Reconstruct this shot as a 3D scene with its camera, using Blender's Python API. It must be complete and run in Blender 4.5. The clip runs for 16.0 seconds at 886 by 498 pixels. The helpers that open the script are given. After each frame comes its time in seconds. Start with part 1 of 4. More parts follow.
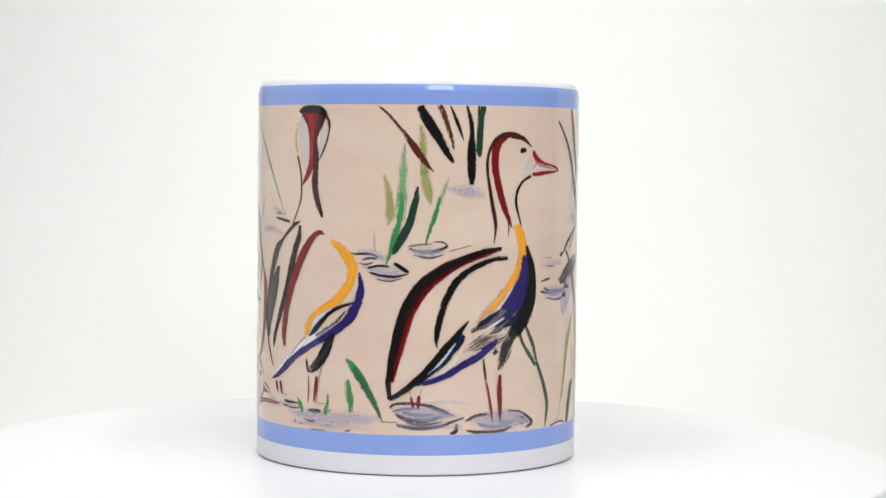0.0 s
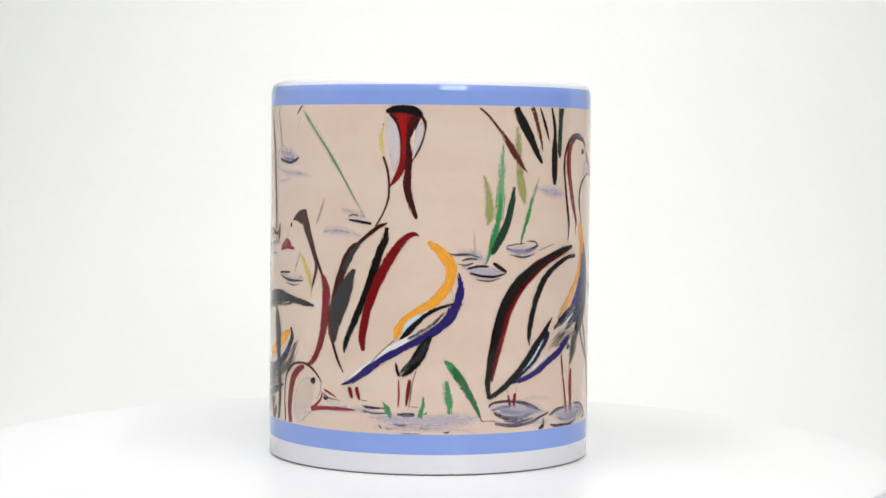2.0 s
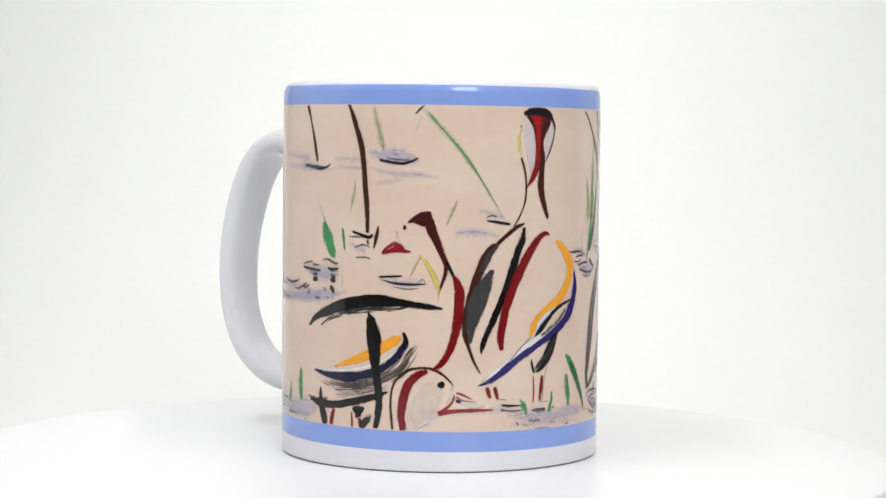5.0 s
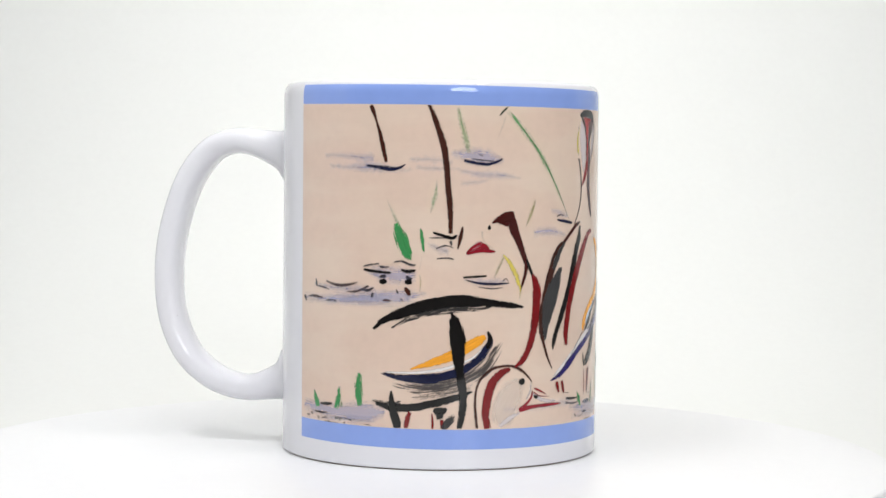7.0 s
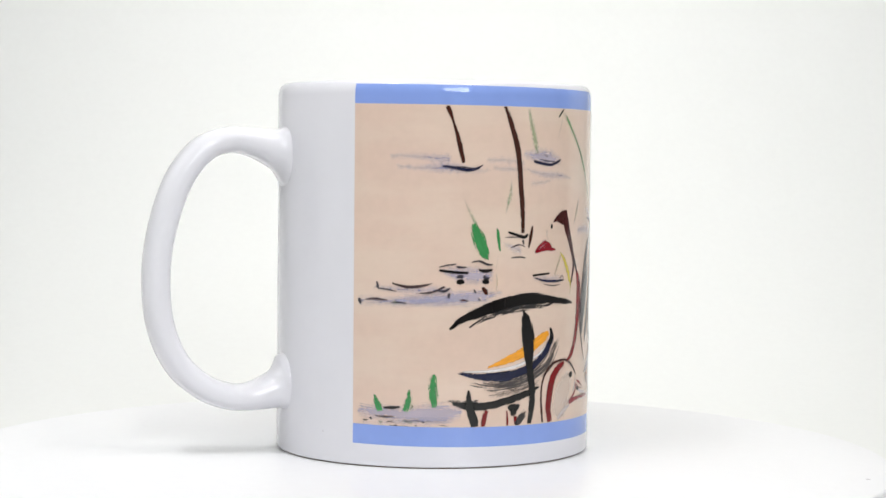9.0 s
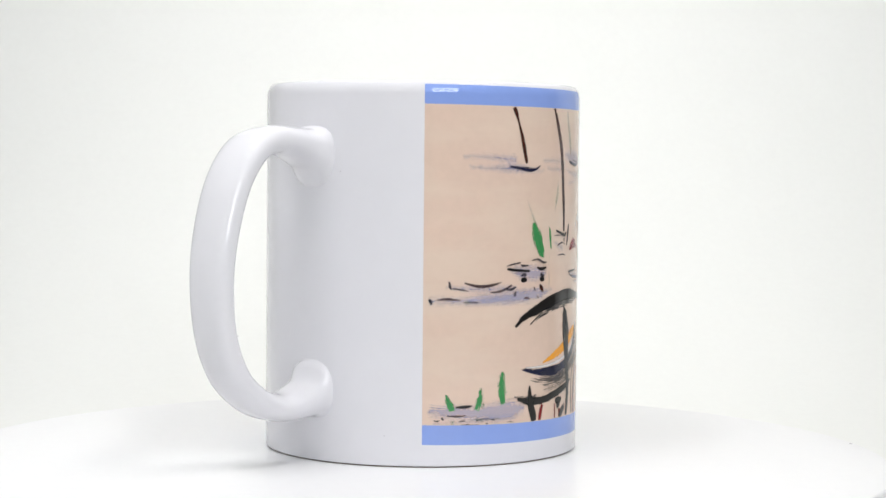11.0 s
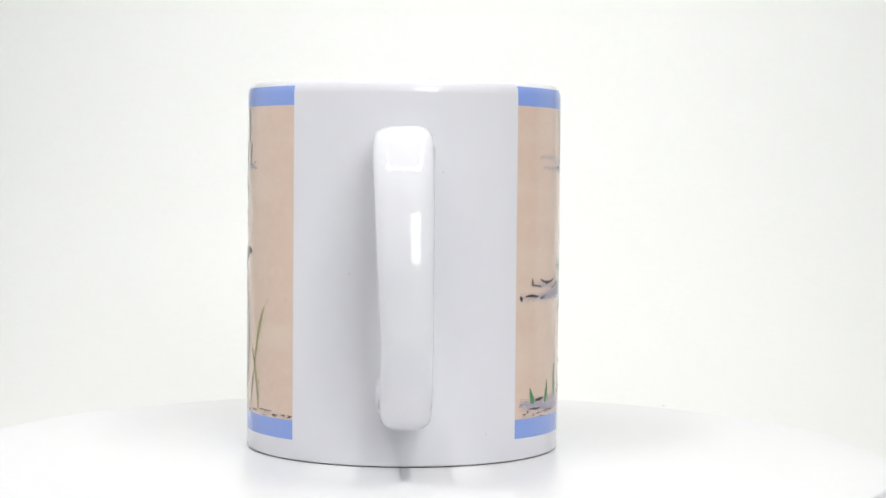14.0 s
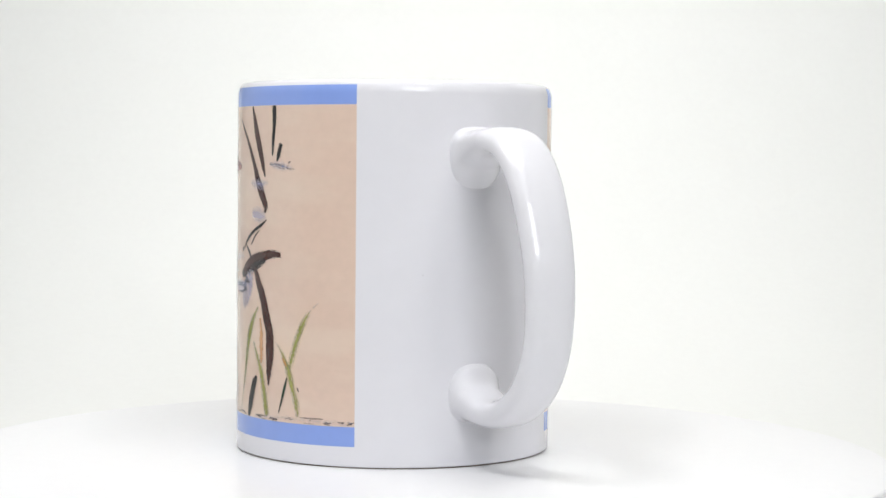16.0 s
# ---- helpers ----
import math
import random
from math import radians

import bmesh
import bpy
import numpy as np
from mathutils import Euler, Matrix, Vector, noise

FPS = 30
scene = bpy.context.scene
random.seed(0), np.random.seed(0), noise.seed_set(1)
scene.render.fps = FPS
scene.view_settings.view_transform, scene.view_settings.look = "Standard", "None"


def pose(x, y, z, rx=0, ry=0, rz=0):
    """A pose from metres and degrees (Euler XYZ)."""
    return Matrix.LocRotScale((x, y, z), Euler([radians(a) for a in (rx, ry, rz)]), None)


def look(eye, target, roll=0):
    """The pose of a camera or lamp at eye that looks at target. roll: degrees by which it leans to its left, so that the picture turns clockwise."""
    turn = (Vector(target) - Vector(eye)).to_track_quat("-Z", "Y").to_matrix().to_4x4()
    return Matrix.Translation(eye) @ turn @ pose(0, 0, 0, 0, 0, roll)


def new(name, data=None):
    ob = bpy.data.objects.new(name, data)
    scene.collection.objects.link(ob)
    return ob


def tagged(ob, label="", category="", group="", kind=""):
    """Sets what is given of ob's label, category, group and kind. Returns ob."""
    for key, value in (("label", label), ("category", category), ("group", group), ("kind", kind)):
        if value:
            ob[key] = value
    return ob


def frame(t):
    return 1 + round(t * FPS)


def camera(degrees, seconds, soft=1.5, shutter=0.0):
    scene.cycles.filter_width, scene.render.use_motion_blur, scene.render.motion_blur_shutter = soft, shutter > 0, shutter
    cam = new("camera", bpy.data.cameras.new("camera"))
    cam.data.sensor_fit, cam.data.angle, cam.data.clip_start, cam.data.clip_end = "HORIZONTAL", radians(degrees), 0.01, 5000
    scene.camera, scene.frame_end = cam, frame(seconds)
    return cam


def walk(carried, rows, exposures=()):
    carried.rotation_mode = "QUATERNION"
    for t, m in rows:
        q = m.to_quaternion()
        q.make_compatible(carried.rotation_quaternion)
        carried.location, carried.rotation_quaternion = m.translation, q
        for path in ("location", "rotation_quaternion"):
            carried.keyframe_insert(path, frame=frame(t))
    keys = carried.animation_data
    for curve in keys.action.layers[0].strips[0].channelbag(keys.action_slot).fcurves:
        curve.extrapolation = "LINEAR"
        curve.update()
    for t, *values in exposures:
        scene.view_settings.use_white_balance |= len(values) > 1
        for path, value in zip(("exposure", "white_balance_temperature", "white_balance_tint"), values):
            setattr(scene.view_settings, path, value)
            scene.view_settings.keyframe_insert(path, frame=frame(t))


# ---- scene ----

# ---------- camera: stands still before the turntable ----------
EYE = Vector((0.0, -0.5035, 0.0750))
AHEAD = Vector((0.01428, 0.99885, -0.04583))
cam = camera(25.86, 16.0, soft=1.5)
STILL = look(EYE, EYE + AHEAD, 0.533)
walk(cam, [(0.0, STILL), (16.0, STILL)])

# ---------- light ----------
world = bpy.data.worlds.new("sky")
scene.world = world
world.use_nodes = True
wn = world.node_tree
sky = wn.nodes.new("ShaderNodeTexSky")
sky.sky_type = "NISHITA"
sky.sun_disc = False
sky.sun_elevation = radians(40)
sky.sun_rotation = radians(200)
wn.nodes["Background"].inputs["Strength"].default_value = 0.12
wn.links.new(sky.outputs["Color"], wn.nodes["Background"].inputs["Color"])


def area_lamp(name, m, sx, sy, watts, colour):
    data = bpy.data.lights.new(name, "AREA")
    data.shape, data.size, data.size_y = "RECTANGLE", sx, sy
    data.energy, data.color = watts, colour
    ob = new(name, data)
    ob.matrix_world = m
    return ob


# three bar lamps under the light box's roof, an added rear bar as backdrop fill, and daylight in the window behind the
# camera
LED_Z, LED_FRONT, LED_BACK, LED_SIDE, FILL_REAR = 0.545, -0.30, -0.06, 0.185, 0.42
LED_WHITE = (1.0, 0.985, 0.965)
area_lamp("bar_lamp", look((0, LED_FRONT, LED_Z), (0, LED_FRONT, 0)), 0.34, 0.014, 0.80, LED_WHITE)
# added fill, set far back and off centre to even out the backdrop
area_lamp("bar_lamp", look((0.05, FILL_REAR, LED_Z), (0.05, FILL_REAR, 0)), 0.62, 0.014, 0.82, LED_WHITE)
for x, watts, tint in ((-LED_SIDE, 1.16, (0.98, 0.985, 1.0)), (LED_SIDE, 1.04, LED_WHITE)):
    area_lamp("bar_lamp", look((x, (LED_FRONT + LED_BACK) / 2 + 0.01, LED_Z), (x, (LED_FRONT + LED_BACK) / 2 + 0.01, 0)), 0.014, LED_BACK - LED_FRONT, watts, tint)
area_lamp("window_light", look((0.66, -2.37, 1.02), (0.0, 0.0, 0.3)), 0.82, 1.0, 27.5, (0.965, 0.98, 1.0))
scene.view_settings.exposure = 0.0


# ---------- materials ----------
def material(name, colour, rough, spec=0.5, coat=0.0):
    m = bpy.data.materials.new(name)
    m.use_nodes = True
    b = m.node_tree.nodes["Principled BSDF"]
    b.inputs["Base Color"].default_value = (*colour, 1)
    b.inputs["Roughness"].default_value = rough
    b.inputs["Specular IOR Level"].default_value = spec
    b.inputs["Coat Weight"].default_value = coat
    b.inputs["Coat Roughness"].default_value = 0.04
    return m


def node(m, kind, **values):
    n = m.node_tree.nodes.new(kind)
    for key, value in values.items():
        n.inputs[key].default_value = value
    return n


def link(m, a, b):
    m.node_tree.links.new(a, b)


def mottled(m, scale, amount, bump=0.0, fine=None, detail=4.0, space="Object"):
    """Two scales of tone in the base colour, and a fine relief."""
    b = m.node_tree.nodes["Principled BSDF"]
    base = tuple(b.inputs["Base Color"].default_value)
    co = node(m, "ShaderNodeTexCoord")
    n1 = node(m, "ShaderNodeTexNoise", Scale=scale, Detail=detail)
    n2 = node(m, "ShaderNodeTexNoise", Scale=fine or scale * 9, Detail=3.0)
    for n in (n1, n2):
        link(m, co.outputs[space], n.inputs["Vector"])
    add = node(m, "ShaderNodeMath")
    add.operation = "ADD"
    link(m, n1.outputs["Fac"], add.inputs[0])
    link(m, n2.outputs["Fac"], add.inputs[1])
    ramp = node(m, "ShaderNodeMapRange")
    ramp.inputs["From Min"].default_value, ramp.inputs["From Max"].default_value = 0.7, 1.3
    ramp.inputs["To Min"].default_value, ramp.inputs["To Max"].default_value = 1 - amount, 1 + amount
    link(m, add.outputs[0], ramp.inputs["Value"])
    mul = node(m, "ShaderNodeVectorMath")
    mul.operation = "MULTIPLY"
    mul.inputs[0].default_value = base[:3]
    link(m, ramp.outputs["Result"], mul.inputs[1])
    link(m, mul.outputs[0], b.inputs["Base Color"])
    if bump:
        bp = node(m, "ShaderNodeBump", Strength=bump, Distance=0.0005)
        link(m, n2.outputs["Fac"], bp.inputs["Height"])
        link(m, bp.outputs["Normal"], b.inputs["Normal"])
    return m


def washed(m, second, scale):
    """Lays an uneven wash of a second colour over the base, brushed sideways."""
    b = m.node_tree.nodes["Principled BSDF"]
    base = b.inputs["Base Color"].links[0].from_socket
    co = node(m, "ShaderNodeTexCoord")
    flat = node(m, "ShaderNodeMapping")
    flat.inputs["Scale"].default_value = (0.6, 0.6, 2.2)
    link(m, co.outputs["Object"], flat.inputs["Vector"])
    n = node(m, "ShaderNodeTexNoise", Scale=scale, Detail=4.0, Roughness=0.6)
    link(m, flat.outputs[0], n.inputs["Vector"])
    ramp = node(m, "ShaderNodeMapRange")
    ramp.interpolation_type = "SMOOTHSTEP"
    ramp.inputs["From Min"].default_value, ramp.inputs["From Max"].default_value = 0.42, 0.66
    ramp.inputs["To Min"].default_value, ramp.inputs["To Max"].default_value = 0.0, 0.55
    link(m, n.outputs["Fac"], ramp.inputs["Value"])
    mix = node(m, "ShaderNodeMix")
    mix.data_type = "RGBA"
    colour_in = [k for k in mix.inputs if k.type == "RGBA"]
    colour_in[1].default_value = (*second, 1)
    link(m, ramp.outputs["Result"], mix.inputs["Factor"])
    link(m, base, colour_in[0])
    link(m, [k for k in mix.outputs if k.type == "RGBA"][0], b.inputs["Base Color"])
    return m


GLAZE = mottled(material("white_glazed_ceramic", (0.725, 0.722, 0.755), 0.035), 14, 0.012, 0.012, 160)
CLAY = mottled(material("unglazed_clay", (0.15, 0.10, 0.065), 0.85), 300, 0.15, 0.3)
ACRYLIC = mottled(material("white_acrylic", (0.80, 0.80, 0.81), 0.32, 0.35), 6, 0.01, 0.02, 260)
PAPER = mottled(material("white_backdrop_paper", (0.85, 0.855, 0.83), 0.9, 0.2), 2, 0.01, 0.06, 320)
PLASTER = mottled(material("white_wall_paint", (0.74, 0.735, 0.72), 0.85), 1.5, 0.03, 0.1, 60)
FLOORING = mottled(material("grey_floor_paint", (0.52, 0.51, 0.49), 0.5), 2.0, 0.08, 0.1, 30)
FRAME_PAINT = mottled(material("white_window_paint", (0.78, 0.78, 0.77), 0.35), 4, 0.03)
TENT = mottled(material("white_tent_fabric", (0.85, 0.855, 0.86), 0.85, 0.2), 3, 0.01, 0.1, 400)
TABLE_TOP = mottled(material("white_table_laminate", (0.78, 0.78, 0.77), 0.4), 3, 0.02, 0.03, 80)
STEEL = mottled(material("brushed_steel", (0.55, 0.55, 0.56), 0.3), 20, 0.05)
STEEL.node_tree.nodes["Principled BSDF"].inputs["Metallic"].default_value = 1.0
SPECK = mottled(material("grey_glaze_speck", (0.52, 0.50, 0.52), 0.3), 900, 0.3)
PRINT = washed(mottled(material("printed_beige_wash", (0.685, 0.525, 0.425), 0.035), 35, 0.03, 0.012, 420), (0.72, 0.595, 0.485), 38.0)
BORDER = mottled(material("printed_blue_band", (0.235, 0.345, 0.73), 0.035), 30, 0.02, 0.012, 300)


# ---------- mesh helpers ----------
def part(name, bm, material, parent=None, label="", smooth=True):
    """Links a bmesh as one mesh object, under a thing where one is given."""
    me = bpy.data.meshes.new(name)
    bm.to_mesh(me)
    bm.free()
    for m in material if isinstance(material, (list, tuple)) else [material]:
        me.materials.append(m)
    for f in me.polygons:
        f.use_smooth = smooth
    ob = new(name, me)
    ob.parent = parent
    if label:
        ob["label"] = label
    return ob


def box(x0, x1, y0, y1, z0, z1, bevel=0.0, bm=None):
    bm = bm or bmesh.new()
    made = bmesh.ops.create_cube(bm, size=1.0, matrix=Matrix.Translation(((x0 + x1) / 2, (y0 + y1) / 2, (z0 + z1) / 2))
                                 @ Matrix.Diagonal((x1 - x0, y1 - y0, z1 - z0, 1)))
    if bevel:
        edges = list({e for v in made["verts"] for e in v.link_edges})
        bmesh.ops.bevel(bm, geom=edges, offset=bevel, segments=2, affect="EDGES")
    return bm


def lathe(profile, steps=160):
    """A closed or open profile of (radius, height) turned about z."""
    bm = bmesh.new()
    rings = []
    for r, z in profile:
        if r < 1e-6:
            rings.append([bm.verts.new((0, 0, z))])
        else:
            rings.append([bm.verts.new((r * math.cos(2 * math.pi * i / steps), r * math.sin(2 * math.pi * i / steps), z)) for i in range(steps)])
    for a, b in zip(rings, rings[1:]):
        for i in range(steps):
            j = (i + 1) % steps
            if len(a) == 1 and len(b) > 1:
                bm.faces.new((a[0], b[j], b[i]))
            elif len(b) == 1 and len(a) > 1:
                bm.faces.new((a[i], a[j], b[0]))
            elif len(a) > 1:
                bm.faces.new((a[i], a[j], b[j], b[i]))
    bmesh.ops.recalc_face_normals(bm, faces=bm.faces)
    return bm


def arc(cx, cz, r, a0, a1, n=6):
    return [(cx + r * math.cos(radians(a0 + (a1 - a0) * i / n)), cz + r * math.sin(radians(a0 + (a1 - a0) * i / n))) for i in range(n + 1)]


def glide(points, step):
    """Catmull-Rom through points of any width, resampled to about step."""
    p = [Vector(q) for q in points]
    if len(p) == 2:
        p = [p[0], (p[0] + p[1]) / 2, p[1]]
    p = [2 * p[0] - p[1]] + p + [2 * p[-1] - p[-2]]
    out = []
    for i in range(1, len(p) - 2):
        n = max(2, int((p[i + 1].to_2d() - p[i].to_2d()).length / step) + 1) if len(p[i]) > 2 else max(2, int((p[i + 1] - p[i]).length / step) + 1)
        for k in range(n):
            t = k / n
            out.append(0.5 * (2 * p[i] + (p[i + 1] - p[i - 1]) * t + (2 * p[i - 1] - 5 * p[i] + 4 * p[i + 1] - p[i + 2]) * t * t
                              + (3 * p[i] - p[i - 1] - 3 * p[i + 1] + p[i + 2]) * t ** 3))
    out.append(p[-2])
    return out


# ---------- the studio ----------
GROUND = -0.78      # room floor below the turntable's top
SWEEP = -0.022      # table and paper under the turntable


def studio_room():
    """Plain room that closes the place, with a window behind the camera."""
    x0, x1, y0, y1, top, w = -2.2, 2.2, -2.4, 2.2, 1.75, 0.15
    tagged(part("floor", box(x0 - w, x1 + w, y0 - w, y1 + w, GROUND - 0.1, GROUND), FLOORING, smooth=False), "plain grey painted studio floor", "floor", kind="structure")
    tagged(part("ceiling", box(x0 - w, x1 + w, y0 - w, y1 + w, top, top + 0.1), FRAME_PAINT, smooth=False), "plain white painted studio ceiling", "ceiling", kind="structure")
    tagged(part("wall_north", box(x0, x1, y1, y1 + w, GROUND, top), PLASTER, smooth=False), "plain white painted wall", "wall", kind="structure")
    tagged(part("wall_west", box(x0 - w, x0, y0 - w, y1 + w, GROUND, top), PLASTER, smooth=False), "plain white painted wall", "wall", kind="structure")
    tagged(part("wall_east", box(x1, x1 + w, y0 - w, y1 + w, GROUND, top), PLASTER, smooth=False), "plain white painted wall", "wall", kind="structure")
    # south wall with its opening
    a, b, c, d = WINDOW
    bm = box(x0, a, y0 - w, y0, GROUND, top)
    box(b, x1, y0 - w, y0, GROUND, top, bm=bm)
    box(a, b, y0 - w, y0, GROUND, c, bm=bm)
    box(a, b, y0 - w, y0, d, top, bm=bm)
    tagged(part("wall_south", bm, PLASTER, smooth=False), "plain white painted wall with a window opening", "wall", kind="structure")
    win = tagged(new("window_1"), "white painted window with six panes", "window", kind="structure")
    f = 0.045
    part("window_frame", box(a, a + f, y0 - 0.02, y0 + 0.04, c, d, 0.004), FRAME_PAINT, win)
    part("window_frame", box(b - f, b, y0 - 0.02, y0 + 0.04, c, d, 0.004), FRAME_PAINT, win)
    part("window_frame", box(a + f, b - f, y0 - 0.02, y0 + 0.04, d - f, d, 0.004), FRAME_PAINT, win)
    part("window_frame", box(a + f, b - f, y0 - 0.02, y0 + 0.04, c, c + f, 0.004), FRAME_PAINT, win)
    part("mullion", box((a + b) / 2 - 0.03, (a + b) / 2 + 0.03, y0 + 0.042, y0 + 0.075, c + f, d - f, 0.004), FRAME_PAINT, win)
    part("transom", box(a + f, b - f, y0 + 0.078, y0 + 0.1, c + 0.47 * (d - c) - 0.025, c + 0.47 * (d - c) + 0.025, 0.004), FRAME_PAINT, win)
    part("transom", box(a + f, b - f, y0 + 0.078, y0 + 0.1, c + 0.83 * (d - c) - 0.045, c + 0.83 * (d - c) + 0.045, 0.004), FRAME_PAINT, win)
    part("window_sill", box(a - 0.05, b + 0.05, y0 + 0.002, y0 + 0.12, c - 0.03, c - 0.002, 0.005), FRAME_PAINT, win)


WINDOW = (0.22, 1.10, 0.50, 1.55)


def photo_table():
    t = tagged(new("photo_table"), "white laminate table on steel legs under the backdrop paper", "table")
    part("tabletop", box(-0.62, 0.72, -0.45, 0.62, SWEEP - 0.034, SWEEP - 0.004, 0.004), TABLE_TOP, t)
    for x in (-0.58, 0.68):
        for y in (-0.4, 0.56):
            part("leg", box(x - 0.02, x + 0.02, y - 0.02, y + 0.02, GROUND, SWEEP - 0.034, 0.003), STEEL, t)


def backdrop():
    """One sheet of paper: flat on the table, curving up behind."""
    prof = [(-0.325, SWEEP), (0.20, SWEEP)] + [(0.20 + 0.30 * math.sin(radians(a)), SWEEP + 0.30 - 0.30 * math.cos(radians(a))) for a in range(5, 91, 5)] + [(0.50, 0.545)]
    bm = bmesh.new()
    rows = []
    for y, z in prof:
        rows.append([bm.verts.new((x, y, z)) for x in (-0.396, 0.396)])
    for p, q in zip(rows, rows[1:]):
        bm.faces.new((p[0], p[1], q[1], q[0]))
    ob = part("backdrop", bm, PAPER)
    m = ob.modifiers.new("thickness", "SOLIDIFY")
    m.thickness, m.offset = 0.0004, -1
    return tagged(ob, "seamless white paper sweep behind the turntable", "backdrop", kind="structure")


def light_box():
    """White fabric box, open to the front, with three bar lamps and an added rear fill bar under its roof."""
    b = tagged(new("light_box"), "white fabric photo light box with bar lamps, open in front", "light box")
    x, y0, y1, z0, z1, w = 0.40, -0.335, 0.516, SWEEP - 0.004, 0.565, 0.004
    part("side_panel", box(-x - w, -x, -0.16, 0.43, z0, z1, 0.001), TENT, b, smooth=False)
    part("side_panel", box(x, x + w, 0.146, y1, z0, z1, 0.001), TENT, b, smooth=False)
    part("back_panel", box(-x - w, x + w, y1, y1 + w, z0, z1, 0.001), TENT, b, smooth=False)
    part("roof_panel", box(-x - w, x + w, y0, y1 + w, z1, z1 + w, 0.001), TENT, b, smooth=False)
    for u in (-x - 0.012, x + 0.004):
        part("frame_rod", box(u, u + 0.008, y0, y0 + 0.008, z0, z1, 0.002), STEEL, b)
        part("frame_rod", box(u, u + 0.008, y1 - 0.004, y1 + 0.004, z0, z1, 0.002), STEEL, b)
    part("lamp_bar", box(-0.172, 0.172, LED_FRONT - 0.011, LED_FRONT + 0.011, LED_Z + 0.003, z1 - 0.0005, 0.002), STEEL, b)
    # unseen housing of the added rear fill
    part("lamp_bar", box(-0.265, 0.365, FILL_REAR - 0.011, FILL_REAR + 0.011, LED_Z + 0.003, z1 - 0.0005, 0.002), STEEL, b)
    for u in (-LED_SIDE, LED_SIDE):
        part("lamp_bar", box(u - 0.011, u + 0.011, LED_FRONT + 0.013, LED_BACK + 0.015, LED_Z + 0.003, z1 - 0.0005, 0.002), STEEL, b)


TABLE_R, TABLE_Z = 0.1235, -0.0002


def turntable():
    t = tagged(new("turntable"), "round white acrylic turntable turning under the mug", "turntable")
    prof = [(0, TABLE_Z - 0.009), (TABLE_R - 0.002, TABLE_Z - 0.009)] + arc(TABLE_R - 0.0015, TABLE_Z - 0.0075, 0.0015, -90, 0, 4) \
        + arc(TABLE_R - 0.0010, TABLE_Z - 0.0024, 0.0010, 0, 80, 4) + [(TABLE_R - 0.0100, TABLE_Z), (0.06, TABLE_Z), (0, TABLE_Z)]
    part("platter", lathe(prof, 256), ACRYLIC, t)
    part("base", lathe([(0, SWEEP + 0.0006), (0.088, SWEEP + 0.0006), (0.09, SWEEP + 0.0026), (0.09, TABLE_Z - 0.011), (0.088, TABLE_Z - 0.0091), (0, TABLE_Z - 0.0091)], 128), ACRYLIC, t)
    part("speck", lathe([(0, TABLE_Z + 0.00012), (0.0005, TABLE_Z + 0.00006), (0.0006, TABLE_Z + 0.00001)], 10), SPECK, t).location = (-0.1062, -0.0522, 0)
    return t


# ---------- the mug ----------
R = 0.041
LEFT = -249.4       # degrees: where the print begins
HANDLE = 68.0       # degrees: the handle, in the middle of the gap
WIDE = 196.7        # millimetres of print round the mug


def wall_radius(z):
    """The outer wall in metres, z in mm: straight, then easing in towards the rim."""
    up = max(0.0, (z - 91.2) / 3.3)
    return R - 0.0018 * (1 - math.sqrt(max(0.0, 1 - up * up)))


def on_mug(s, z, lift):
    """A place s mm along the print and z mm up, lift mm off the wall."""
    a = radians(LEFT) + s / 41.0
    r = wall_radius(z) + lift * 0.001
    return (r * math.cos(a), r * math.sin(a), z * 0.001)


def sag(s):
    """The print's edges sag a little between its two ends, in mm."""
    return (0.62 if s < 99.0 else 0.25) * ((s - 99.0) / 98.0) ** 2


def sheet(s0, s1, z0, z1, lift, rows=2, step=0.9):
    bm = bmesh.new()
    n = max(1, round((s1 - s0) / step))
    grid = [[bm.verts.new(on_mug(s0 + (s1 - s0) * i / n, z0 + (z1 - z0) * k / rows + sag(s0 + (s1 - s0) * i / n), lift)) for i in range(n + 1)] for k in range(rows + 1)]
    for k in range(rows):
        for i in range(n):
            bm.faces.new((grid[k][i], grid[k][i + 1], grid[k + 1][i + 1], grid[k + 1][i]))
    return bm


